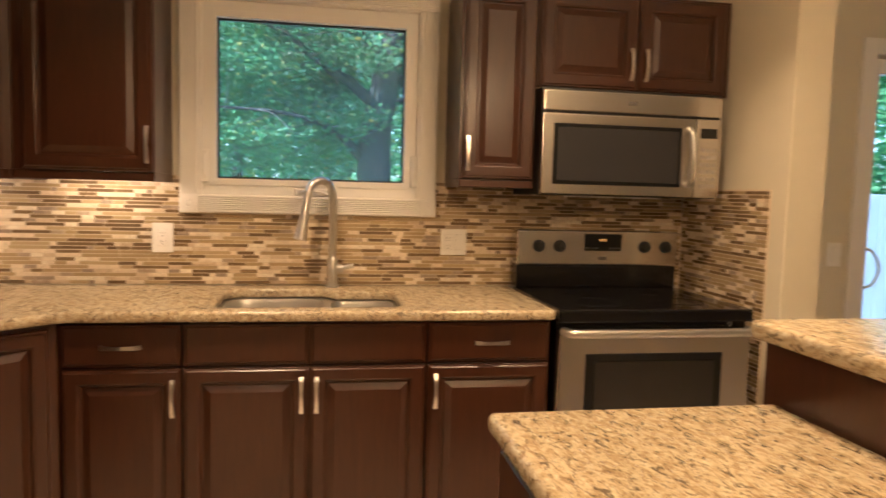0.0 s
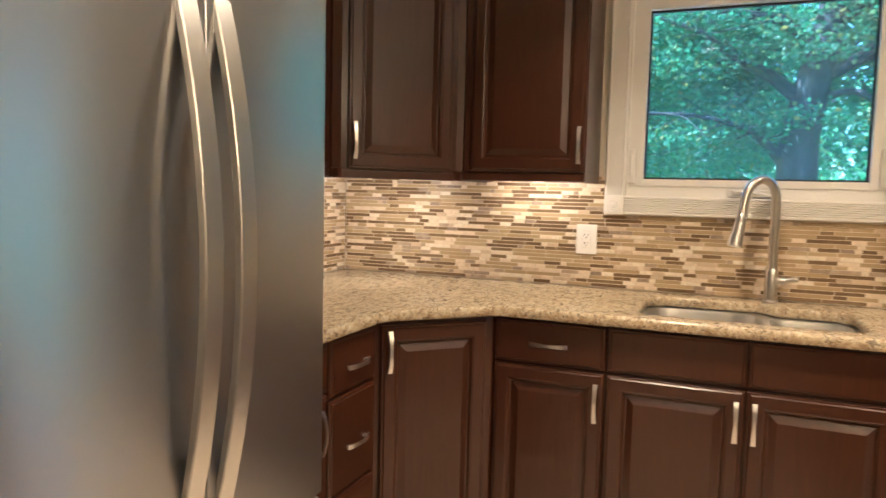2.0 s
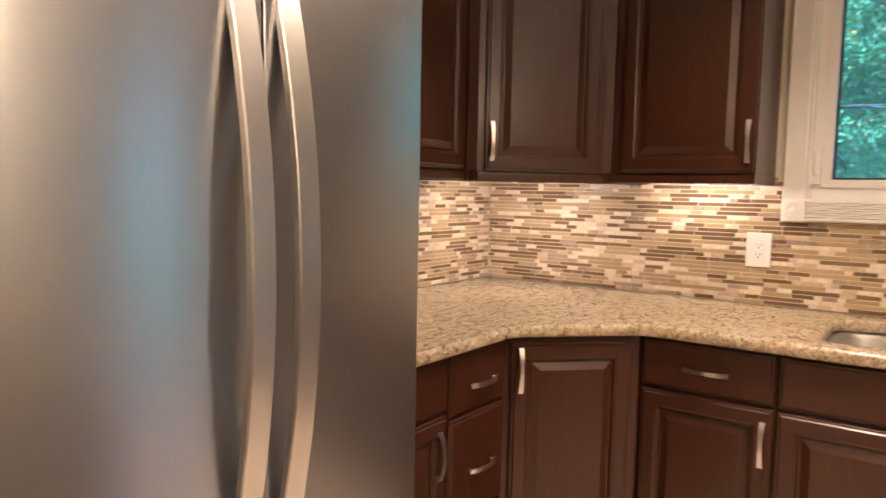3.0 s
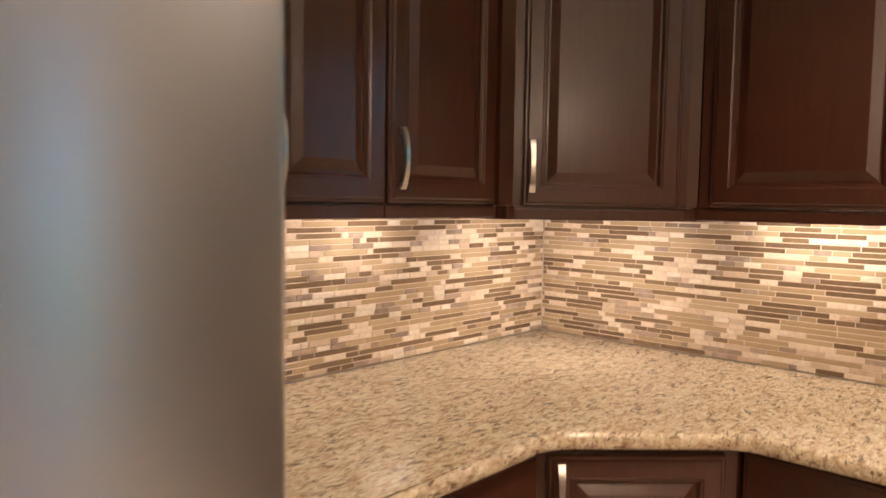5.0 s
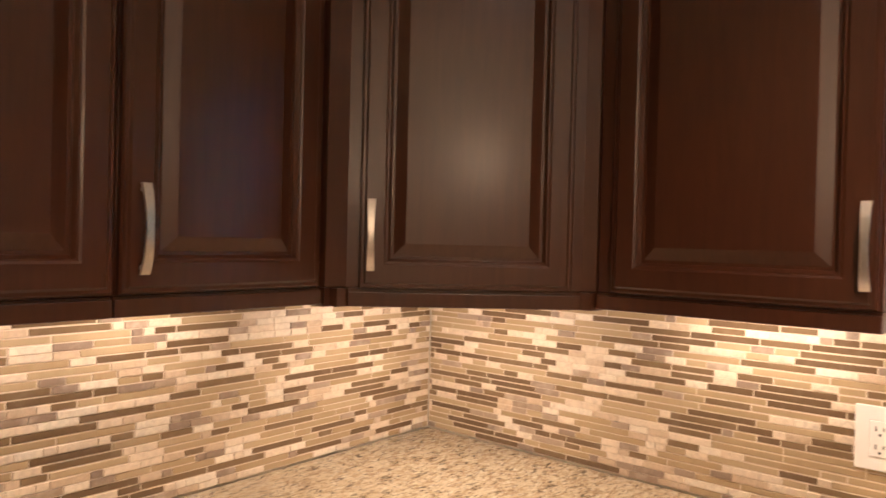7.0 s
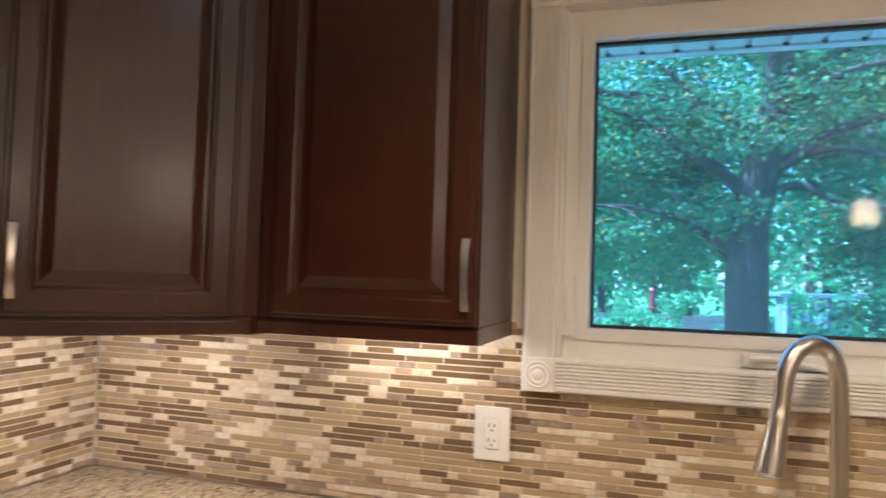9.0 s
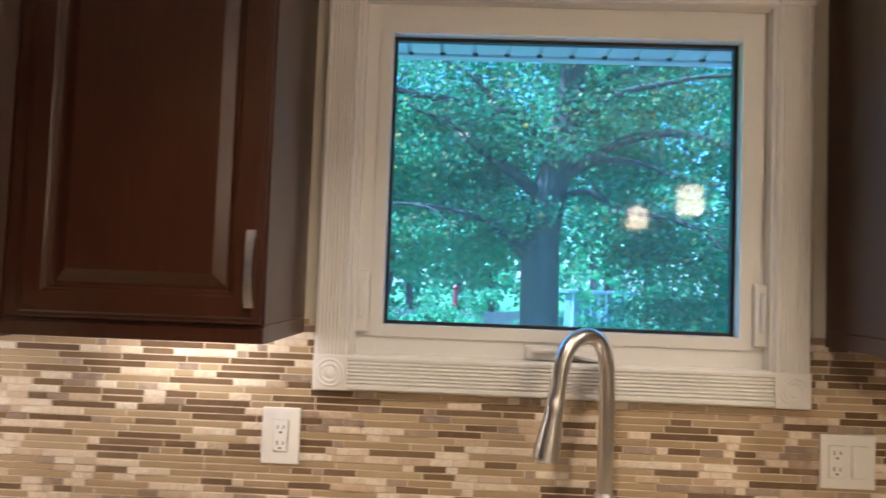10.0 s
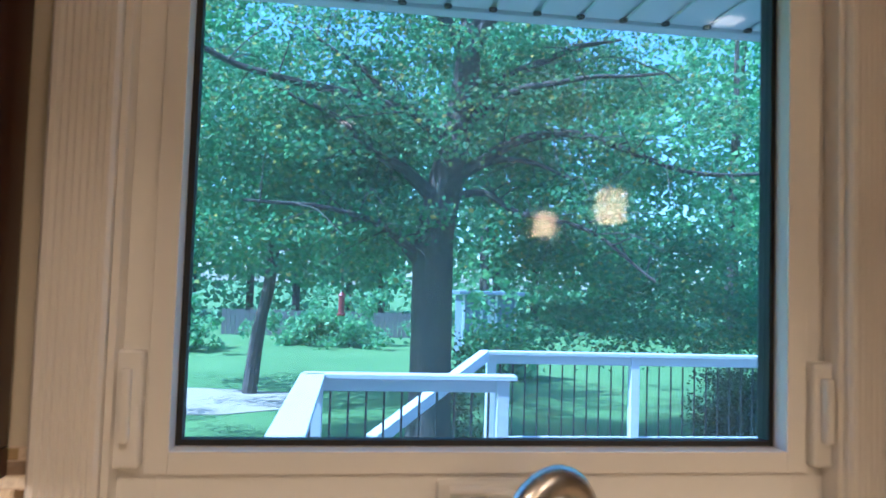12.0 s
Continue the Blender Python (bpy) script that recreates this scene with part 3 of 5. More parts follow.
# diagonal corner wall cabinet
P1, P2 = Vector((-1.436, 2.553, 0)), Vector((-1.113, 2.876, 0))
DIAG = Matrix.Translation(P1) @ Matrix.Rotation(radians(45), 4, "Z")
cab = thing("corner_cabinet", (-1.5, 2.9, Z_UP), "dark espresso diagonal corner wall cabinet", "kitchen cabinet", UP_GROUP)
out = [(-1.786, 2.513), (-1.45, 2.513), (P1.x, P1.y), (P2.x, P2.y), (-1.088, 2.887), (-1.088, 3.199), (-1.786, 3.199)]
part("body", slab(out, Z_UP + 0.032, Z_TOP, 0.0015, seg=1), WOOD, cab)
wd = (P2 - P1).length
part("face_lip", box((0.0, 0.0, Z_UP - 0.004), (wd, 0.016, Z_UP + 0.0315), m=DIAG), WOOD, cab)
part("side_lip", box((-1.786, 2.513, Z_UP - 0.004), (-1.452, 2.528, Z_UP + 0.0315)), WOOD, cab)
part("side_lip", box((-1.104, 2.892, Z_UP - 0.004), (-1.089, 3.199, Z_UP + 0.0315)), WOOD, cab)
part("corner_lip", box((-1.462, 2.5285, Z_UP - 0.0035), (-1.4335, 2.563, Z_UP + 0.031)), WOOD, cab)
part("corner_lip", box((-1.122, 2.869, Z_UP - 0.0035), (-1.0895, 2.8915, Z_UP + 0.031)), WOOD, cab)
part("light_rail", box((0.004, -0.006, Z_UP - 0.003), (wd - 0.004, 0.0, Z_UP + 0.024), 0.002, m=DIAG), WOOD, cab)
door(cab, DIAG, 0.024, wd - 0.024, Z_DOOR - 0.004, Z_TOP - 0.012, (0.046, 1.466, HL, True))

wall_cabinet(on_back(-1.086, 2.888), 0.474, 0.311, Z_UP, [(0.034, 0.468, 0.452)])
wall_cabinet(on_back(0.517, 2.888), 0.306, 0.311, Z_UP + 0.012, [(0.014, 0.298, 0.030)], "narrow dark espresso wall cabinet beside the window")
cab = thing("wall_cabinet", (1.24, 3.04, 1.745), "dark espresso two-door cabinet above the microwave", "kitchen cabinet", UP_GROUP)
m = on_back(0.826, 2.888)
carcass(cab, m, 0.824, 0.311, 1.745, Z_TOP)
for x0, x1, hx in ((0.010, 0.414, 0.384), (0.418, 0.800, 0.448)):
    door(cab, m, x0, x1, 1.752, Z_TOP - 0.012, (hx, 1.852, HL - 0.005, True))

# base cabinets on the back wall
FB, Z_CT, CT = 2.585, 0.874, 0.038
DR0, DR1, DD0, DD1 = 0.724, 0.866, 0.112, 0.716
m = on_back(-0.838, FB)
cab = thing("base_cabinet", (-0.65, 2.88, 0), "dark espresso base cabinet with one drawer and door", "kitchen cabinet", BASE_GROUP)
carcass(cab, m, 0.377, 0.614, 0.1, Z_CT, True)
drawer(cab, m, 0.004, 0.373, DR0, DR1, (0.189, 0.791, 0.128, False))
door(cab, m, 0.004, 0.373, DD0, DD1, (0.348, 0.617, 0.128, True))
cab = thing("sink_cabinet", (-0.05, 2.88, 0), "dark espresso double-door sink base cabinet", "kitchen cabinet", BASE_GROUP)
m = on_back(-0.461, FB)
part("body", box((0.001, 0, 0.1), (0.820, 0.60, 0.62), m=m), WOOD, cab)
part("face_frame", box((0.001, 0, 0.621), (0.820, 0.018, Z_CT), m=m), WOOD, cab)
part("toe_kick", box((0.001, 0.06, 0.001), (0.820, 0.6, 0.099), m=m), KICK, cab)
for x0, x1, hx in ((0.004, 0.413, 0.389), (0.417, 0.817, 0.440)):
    drawer(cab, m, x0, x1, DR0, DR1, None, "false_drawer_front")
    door(cab, m, x0, x1, DD0, DD1, (hx, 0.619, 0.128, True))
m = on_back(0.361, FB)
cab = thing("base_cabinet", (0.58, 2.88, 0), "dark espresso base cabinet beside the range", "kitchen cabinet", BASE_GROUP)
carcass(cab, m, 0.452, 0.614, 0.1, Z_CT, True)
drawer(cab, m, 0.004, 0.448, DR0, DR1, (0.232, 0.793, 0.126, False))
door(cab, m, 0.004, 0.448, DD0, DD1, (0.031, 0.622, 0.126, True))

# diagonal base cabinet and left run
B1, B2 = Vector((-1.145, 2.274, 0)), Vector((-0.846, 2.573, 0))
DB = Matrix.Translation(B1) @ Matrix.Rotation(radians(45), 4, "Z")
wb = (B2 - B1).length
cab = thing("corner_cabinet", (-1.3, 2.75, 0), "dark espresso diagonal corner base cabinet", "kitchen cabinet", BASE_GROUP)
out = [(-1.786, 2.268), (-1.146, 2.268), (B1.x, B1.y), (B2.x, B2.y), (-0.840, 2.586), (-0.840, 3.199), (-1.786, 3.199)]
part("body", slab(out, 0.1, Z_CT, 0.0), WOOD, cab)
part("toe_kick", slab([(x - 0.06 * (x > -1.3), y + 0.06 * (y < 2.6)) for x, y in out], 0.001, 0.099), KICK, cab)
door(cab, DB, 0.022, wb - 0.030, DD0, 0.858, (0.048, 0.775, 0.135, True))


def on_left_base(y0):
    return Matrix.Translation((-1.146, y0, 0)) @ Matrix.Rotation(radians(90), 4, "Z")


m = on_left_base(1.985)
cab = thing("drawer_cabinet", (-1.46, 2.12, 0), "dark espresso three-drawer base cabinet", "kitchen cabinet", BASE_GROUP)
carcass(cab, m, 0.281, 0.639, 0.1, Z_CT, True)
for z0, z1, hz in ((0.700, 0.866, 0.772), (0.405, 0.692, 0.535), (0.112, 0.397, 0.24)):
    drawer(cab, m, 0.004, 0.275, z0, z1, (0.152, hz, 0.125, False))
m = on_left_base(1.503)
cab = thing("base_cabinet", (-1.46, 1.74, 0), "dark espresso base cabinet beside the fridge", "kitchen cabinet", BASE_GROUP)
carcass(cab, m, 0.480, 0.639, 0.1, Z_CT, True)
drawer(cab, m, 0.010, 0.474, DR0, DR1, (0.24, 0.79, 0.128, False))
door(cab, m, 0.010, 0.474, DD0, DD1, (0.43, 0.62, 0.128, True))

# ---- countertops, sink, faucet ----
SINK_L = rounded([(-0.372, 2.640), (0.000, 2.640), (0.000, 3.062), (-0.372, 3.062)], [0.06, 0.05, 0.11, 0.11], 7)
SINK_R = rounded([(0.028, 2.640), (0.272, 2.640), (0.272, 3.000), (0.028, 3.000)], [0.05, 0.06, 0.09, 0.07], 7)
hole = rounded([(-0.380, 2.632), (0.280, 2.632), (0.280, 3.008), (0.045, 3.008), (0.000, 3.070), (-0.380, 3.070)], [0.06, 0.06, 0.09, 0.03, 0.05, 0.11], 7)
outline = rounded([(LEFT + 0.001, 1.503), (-1.098, 1.503), (-1.098, 2.262), (-0.822, 2.538), (0.820, 2.538), (0.820, BACK - 0.001), (LEFT + 0.001, BACK - 0.001)], [0, 0.01, 0.10, 0.10, 0.012, 0, 0], 8)
bm = slab(outline, Z_CT + 0.001, 0.912, 0.013, [hole], 4)
counter = lone("countertop", bm, GRANITE, "speckled beige granite countertop with rounded edge", "countertop", smooth=True)


def bowl(outline, top, depth):
    bm = bmesh.new()
    cx = sum(p[0] for p in outline) / len(outline)
    cy = sum(p[1] for p in outline) / len(outline)
    rings = []
    for s, z in ((1.0, top), (0.985, top - 0.01), (0.97, top - depth * 0.6), (0.93, top - depth * 0.92), (0.85, top - depth), (0.18, top - depth - 0.004)):
        rings.append([bm.verts.new((cx + (x - cx) * s, cy + (y - cy) * s, z)) for x, y in outline])
    for a, b in zip(rings, rings[1:]):
        for i in range(len(a)):
            j = (i + 1) % len(a)
            bm.faces.new((a[i], a[j], b[j], b[i]))
    bm.faces.new(rings[-1])
    return bm, (cx, cy)


sk = thing("sink", (-0.05, 2.85, 0.68), "undermount stainless steel double-bowl sink", "sink")
for ol, dep in ((SINK_L, 0.2), (SINK_R, 0.17)):
    bm, (cx, cy) = bowl(ol, Z_CT - 0.0045, dep)
    bw = part("bowl", bm, STEEL_SINK, sk, "", True)
    part("drain", lathe([(0.0, 0.004), (0.028, 0.004), (0.040, 0.006), (0.044, 0.001), (0.044, -0.01)], (cx, cy, Z_CT - dep - 0.004)), NICKEL, bw, "", True)

part("flange", slab([(-0.42, 2.605), (0.318, 2.605), (0.318, 3.105), (-0.42, 3.105)], Z_CT - 0.0044, Z_CT - 0.001, 0.0, [SINK_L, SINK_R]), STEEL_SINK, sk)

fc = thing("faucet", (0.036, 3.115, 0.912), "brushed nickel pull-down gooseneck kitchen faucet", "faucet")
fx, fy = 0.036, 3.115
part("base_ring", lathe([(0.0, 0.0), (0.029, 0.0), (0.029, 0.006), (0.024, 0.012), (0.0, 0.012)], (fx, fy, 0.913)), NICKEL, fc, "", True)
part("stem", lathe([(0.0215, 0.01), (0.0215, 0.115), (0.0185, 0.122), (0.0155, 0.128)], (fx, fy, 0.913)), NICKEL, fc, "", True)
neck = [(fx, fy, 1.03), (fx, fy, 1.12), (fx, fy, 1.25), (fx - 0.004, fy - 0.003, 1.305), (fx - 0.020, fy - 0.014, 1.343), (fx - 0.050, fy - 0.032, 1.357), (fx - 0.083, fy - 0.050, 1.341), (fx - 0.102, fy - 0.060, 1.300), (fx - 0.111, fy - 0.066, 1.240)]
part("gooseneck", tube(smooth_path(neck, 7), 0.0162, 18), NICKEL, fc, "", True)
d = (Vector((-0.097, 3.035, 1.11)) - Vector(neck[-1])).normalized()
part("spray_head", lathe([(0.0164, -0.004), (0.0164, 0.010), (0.0176, 0.012), (0.0176, 0.026), (0.0185, 0.045), (0.0255, 0.105), (0.0265, 0.122), (0.022, 0.127), (0.0, 0.127)], neck[-1], d), NICKEL, fc, "", True)
bm = cylinder((fx + 0.015, fy, 0.992), (fx + 0.044, fy, 0.994), 0.0165, seg=18)
tube([(fx + 0.035, fy - 0.002, 0.994), (fx + 0.062, fy - 0.008, 1.000), (fx + 0.086, fy - 0.014, 1.006)], [0.0105, 0.010, 0.0092], 12, bm)
part("lever", bm, NICKEL, fc, "", True)

# ---- electrical plates ----


def plate(name, m, w, h, label, rocker=False, bare=False):
    """In local axes: x along the wall, y out of it is negative, z up; centre at the origin."""
    th = thing(name, m @ Vector((0, 0, 0)), label, "outlet" if not bare else "switch", "wall plates")
    part("cover_plate", box((-w / 2, -0.0065, -h / 2), (w / 2, 0.0, h / 2), 0.003, m=m, seg=3), WHITE_PL, th)
    ox = -0.024 if rocker else 0.0
    if not bare:
        part("receptacle_gap", box((ox - 0.0171, -0.0072, -0.0346), (ox + 0.0171, -0.0060, 0.0346), m=m), PANEL_GREY, th)
        ins = part("receptacle", box((ox - 0.0165, -0.009, -0.034), (ox + 0.0165, -0.006, 0.034), 0.002, m=m), WHITE_PL, th)
        for z in (0.016, -0.018):
            bm = bmesh.new()
            for dx, hh in ((-0.0065, 0.0045), (0.0065, 0.0038)):
                box((ox + dx - 0.0012, -0.0094, z + 0.003 - hh), (ox + dx + 0.0012, -0.0088, z + 0.003 + hh), bm=bm, m=m)
            cylinder(m @ Vector((ox, -0.0088, z - 0.008)), m @ Vector((ox, -0.0094, z - 0.008)), 0.0026, seg=10, bm=bm)
            part("slots", bm, DARK_SLOT, ins)
    if rocker or bare:
        rx = 0.024 if rocker else 0.0
        part("rocker_gap", box((rx - 0.0171, -0.0072, -0.0346), (rx + 0.0171, -0.0060, 0.0346), m=m), PANEL_GREY, th)
        part("rocker", box((rx - 0.0165, -0.010, -0.034), (rx + 0.0165, -0.006, 0.034), 0.003, m=m), WHITE_PL, th)
    for z in (0.046, -0.046):
        part("screw", cylinder(m @ Vector((ox, -0.006, z)), m @ Vector((ox, -0.0072, z)), 0.0026, seg=10), WHITE_PL, th)
    return th


def facing_x(x, y, z):
    return Matrix.Translation((x, y, z)) @ Matrix.Rotation(radians(90), 4, "Z")


plate("outlet", Matrix.Translation((-0.653, BACK - 0.001, 1.106)), 0.084, 0.122, "white duplex outlet on the tiled wall")
plate("outlet", Matrix.Translation((0.565, BACK - 0.001, 1.103)), 0.116, 0.114, "white outlet and rocker switch plate on tile", rocker=True)
plate("outlet", facing_x(LEFT + 0.001, 2.017, 1.091), 0.084, 0.124, "white duplex outlet on the tiled wall")
plate("light_switch", Matrix.Translation((2.47, WY - 0.001, 1.066)), 0.076, 0.116, "white light switch on cream wall", bare=True)

# ---- fridge ----
fr = thing("fridge", (-1.3, 1.09, 0), "stainless steel french-door fridge with bowed handles", "refrigerator")
FY0, FY1, FM = 0.735, 1.446, 1.112
part("cabinet_body", box((-1.76, FY0 + 0.006, 0.03), (-0.888, FY1 - 0.006, 1.75), 0.006), Mat("fridge_side_grey", (0.09, 0.09, 0.092), 0.45).m, fr, "dark grey painted steel case")


def fridge_face(y):
    """How far out the softly bulged front stands at y."""
    return -0.814 + 0.016 * (1 - ((y - FM) / (FY1 - FM)) ** 2)


def fridge_front(y0, y1, z0, z1, ra=0.009, rb=0.009):
    """A softly bulged door with rounded sides; x is outwards."""
    bm = bmesh.new()
    n, back = 24, -0.886
    prof = []
    for k in range(7):
        a = math.pi / 2 * k / 6
        prof.append((fridge_face(y0 + ra) - ra + ra * math.sin(a), y0 + ra - ra * math.cos(a)))
    for i in range(1, n):
        y = y0 + ra + (y1 - y0 - ra - rb) * i / n
        prof.append((fridge_face(y), y))
    for k in range(7):
        a = math.pi / 2 * k / 6
        prof.append((fridge_face(y1 - rb) - rb + rb * math.cos(a), y1 - rb + rb * math.sin(a)))
    prof = [(back, y0), *prof, (back, y1)]
    rings = [[bm.verts.new((x - d, y, z)) for x, y in prof] for z, d in ((z0, 0.006), (z0 + 0.006, 0.0), (z1 - 0.006, 0.0), (z1, 0.006))]
    k = len(prof)
    for lower, upper in zip(rings, rings[1:]):
        for i in range(k):
            j = (i + 1) % k
            bm.faces.new((lower[i], lower[j], upper[j], upper[i]))
    bm.faces.new(rings[0])
    bm.faces.new(rings[-1])
    return bm


def fridge_handle(parent, y):
    """A flat bar, bowed away from the door, its ends turned in to it."""
    bm = bmesh.new()
    n, zm, half = 30, 1.18, 0.415
    rings = []
    for i in range(n + 1):
        s = -1 + 2 * i / n
        x = -0.751 - 0.060 * s * s
        w, t, c = 0.0178, 0.013, 0.002
        ring = [bm.verts.new((x - du, y + dv, zm + s * half)) for du, dv in ((c, -w), (0, c - w), (0, w - c), (c, w), (t - c, w), (t, w - c), (t, c - w), (t - c, -w))]
        rings.append(ring)
    for a, b in zip(rings, rings[1:]):
        for k in range(8):
            j = (k + 1) % 8
            bm.faces.new((a[k], a[j], b[j], b[k]))
    bm.faces.new(rings[0])
    bm.faces.new(rings[-1])
    for z in (zm - half + 0.02, zm + half - 0.02):
        box((-0.812, y - 0.013, z - 0.016), (-0.802, y + 0.013, z + 0.016), 0.003, bm)
    return part("handle", bm, STEEL_BAR, parent, "bowed brushed steel bar handle", True)


for y0, y1, hy, ra, rb in ((FY0, FM - 0.0015, 1.076, 0.009, 0.003), (FM + 0.0015, FY1, 1.148, 0.003, 0.009)):
    dd = part("door", fridge_front(y0, y1, 0.715, 1.77, ra, rb), STEEL, fr, "brushed stainless steel door", True)
    fridge_handle(dd, hy)
dd = part("freezer_drawer", fridge_front(FY0, FY1, 0.06, 0.705), STEEL, fr, "brushed stainless steel freezer drawer", True)
bm = bmesh.new()
tube(smooth_path([(-0.82, FY0 + 0.04, 0.665), (-0.775, FY0 + 0.06, 0.665), (-0.745, FM, 0.665), (-0.775, FY1 - 0.06, 0.665), (-0.82, FY1 - 0.04, 0.665)], 8), 0.013, 12, bm)
part("handle", bm, NICKEL, dd, "", True)
part("door_gasket", box((-0.887, FM - 0.006, 0.72), (-0.815, FM + 0.006, 1.765)), RUBBER, fr, "dark gasket between the doors")
part("hinge_cover", box((-0.95, FY0 + 0.02, 1.751), (-0.89, FY1 - 0.02, 1.775), 0.005), BLACK_MATT, fr)
part("badge", cylinder((-0.808, 1.300, 1.610), (-0.800, 1.300, 1.610), 0.014, seg=20), CHROME_MARK, fr, "small round metal badge")

# ---- range ----
RX0, RX1 = 0.824, 1.584
rg = thing("range", (1.2, 2.85, 0), "stainless steel electric range with black glass top", "range")
part("body", box((RX0 + 0.004, 2.56, 0.05), (RX1 - 0.004, 3.16, 0.868), 0.003), BLACK, rg, "black enamelled side panels")
part("cooktop", box((RX0, 2.518, 0.869), (RX1, 3.13, 0.916), 0.008, seg=3), GLASSTOP, rg, "glossy black ceramic glass cooktop")
for bx, by, br in ((1.02, 2.70, 0.11), (1.39, 2.70, 0.085), (1.02, 2.98, 0.085), (1.39, 2.98, 0.11)):
    part("burner_mark", lathe([(br, 0.0), (br, 0.0006), (br - 0.004, 0.0006), (br - 0.004, 0.0)], (bx, by, 0.9162), seg=40), Mat("burner_grey", (0.014, 0.014, 0.014), 0.25).m, rg)
bg = part("backguard", box((RX0 + 0.006, 3.105, 0.9165), (RX1 - 0.006, 3.185, 1.012), 0.004), BLACK, rg, "black sloped backguard base")
cp = part("control_panel", box((RX0 + 0.004, 3.095, 1.013), (RX1 - 0.004, 3.185, 1.170), 0.010, seg=3), STEEL_H, rg, "stainless steel control panel")
for kx in (0.925, 1.021, 1.418, 1.520):
    kb = part("knob", lathe([(0.027, 0.0), (0.026, 0.008), (0.020, 0.011), (0.0185, 0.026), (0.016, 0.030), (0.0, 0.030)], (kx, 3.094, 1.100), (0, -1, 0)), BLACK_MATT, cp, "black control knob", True)
    part("pointer", box((kx - 0.002, 3.062, 1.100), (kx + 0.002, 3.0645, 1.117)), CHROME_MARK, kb)
dp = part("display", box((1.135, 3.090, 1.080), (1.308, 3.0955, 1.155), 0.002), BLACK, cp, "black display with amber digits")
bm = bmesh.new()
for i in range(3):
    box((1.203 + i * 0.012, 3.0885, 1.124), (1.209 + i * 0.012, 3.0899, 1.134), bm=bm)
part("digits", bm, LED, dp)
for i in (0, 1, 2, 5, 6, 7):
    part("button", box((1.142 + i * 0.021, 3.0885, 1.090), (1.154 + i * 0.021, 3.0899, 1.096)), CHROME_MARK, dp)
part("badge", box((1.205, 3.092, 1.040), (1.24, 3.0948, 1.055), 0.001), CHROME_MARK, cp)
od = part("oven_door", box((RX0 + 0.004, 2.522, 0.262), (RX1 - 0.004, 2.558, 0.838), 0.006, seg=3), STEEL_H, rg, "stainless steel oven door")
part("window_border", box((0.930, 2.519, 0.395), (1.466, 2.5225, 0.755), 0.002), BLACK, od)
part("window", box((0.962, 2.516, 0.425), (1.434, 2.5195, 0.728), 0.002), OVEN_GLASS, od, "dark oven door glass")
part("handle", tube(smooth_path([(RX0 + 0.02, 2.521, 0.838), (RX0 + 0.03, 2.49, 0.838), (RX0 + 0.07, 2.478, 0.838), (1.204, 2.472, 0.838), (RX1 - 0.07, 2.478, 0.838), (RX1 - 0.03, 2.49, 0.838), (RX1 - 0.02, 2.521, 0.838)], 6), 0.0165, 14), NICKEL, od, "stainless bar handle", True)
part("storage_drawer", box((RX0 + 0.004, 2.526, 0.06), (RX1 - 0.004, 2.558, 0.255), 0.005), STEEL_H, rg)

# ---- microwave ----
MX0, MX1, MZ0, MZ1, MY = 0.828, 1.584, 1.322, 1.730, 2.80
mw = thing("microwave", (1.2, 3.0, MZ0), "stainless steel over-the-range microwave", "microwave")
part("case", box((MX0, MY + 0.03, MZ0), (MX1, 3.198, MZ1 + 0.012), 0.003), BLACK_MATT, mw, "black metal case")
part("vent_grille", box((MX0, MY, 1.650), (MX1, MY + 0.029, MZ1), 0.006, seg=3), STEEL_H, mw, "stainless vent band")
part("vent_gap", box((MX0 + 0.004, MY + 0.012, 1.643), (MX1 - 0.004, MY + 0.029, 1.6495)), DARK_SLOT, mw)
md = part("door", box((MX0, MY, MZ0 + 0.004), (1.470, MY + 0.029, 1.642), 0.006, seg=3), STEEL_H, mw, "stainless door with dark window")
part("window_border", box((0.874, MY - 0.002, 1.366), (1.410, MY + 0.001, 1.602), 0.004), BLACK, md)
part("window", box((0.888, MY - 0.0035, 1.380), (1.396, MY - 0.0015, 1.588), 0.002), GREY_GLASS, md, "grey mesh-backed glass")
bm = tube(smooth_path([(1.440, MY, 1.375), (1.440, MY - 0.030, 1.395), (1.440, MY - 0.042, 1.486), (1.440, MY - 0.030, 1.58), (1.440, MY, 1.60)], 7), 0.012, 14)
part("handle", bm, NICKEL, md, "bowed stainless handle", True)
mp = part("control_panel", box((1.473, MY, MZ0 + 0.004), (MX1, MY + 0.029, 1.642), 0.005, seg=2), STEEL_H, mw, "stainless keypad panel")
part("display", box((1.492, MY - 0.002, 1.565), (1.565, MY + 0.001, 1.605), 0.001), BLACK, mp)
for r in range(6):
    for c in range(3):
        part("key", box((1.495 + c * 0.025, MY - 0.001, 1.365 + r * 0.029), (1.513 + c * 0.025, MY + 0.001, 1.381 + r * 0.029), 0.001, seg=1), PANEL_GREY, mp)
part("badge", box((1.178, MY - 0.002, 1.682), (1.214, MY + 0.001, 1.698), 0.001), CHROME_MARK, mw)
part("task_light", box((0.98, 2.86, MZ0 - 0.006), (1.36, 2.96, MZ0 - 0.0005), 0.002), WHITE_PL, mw)

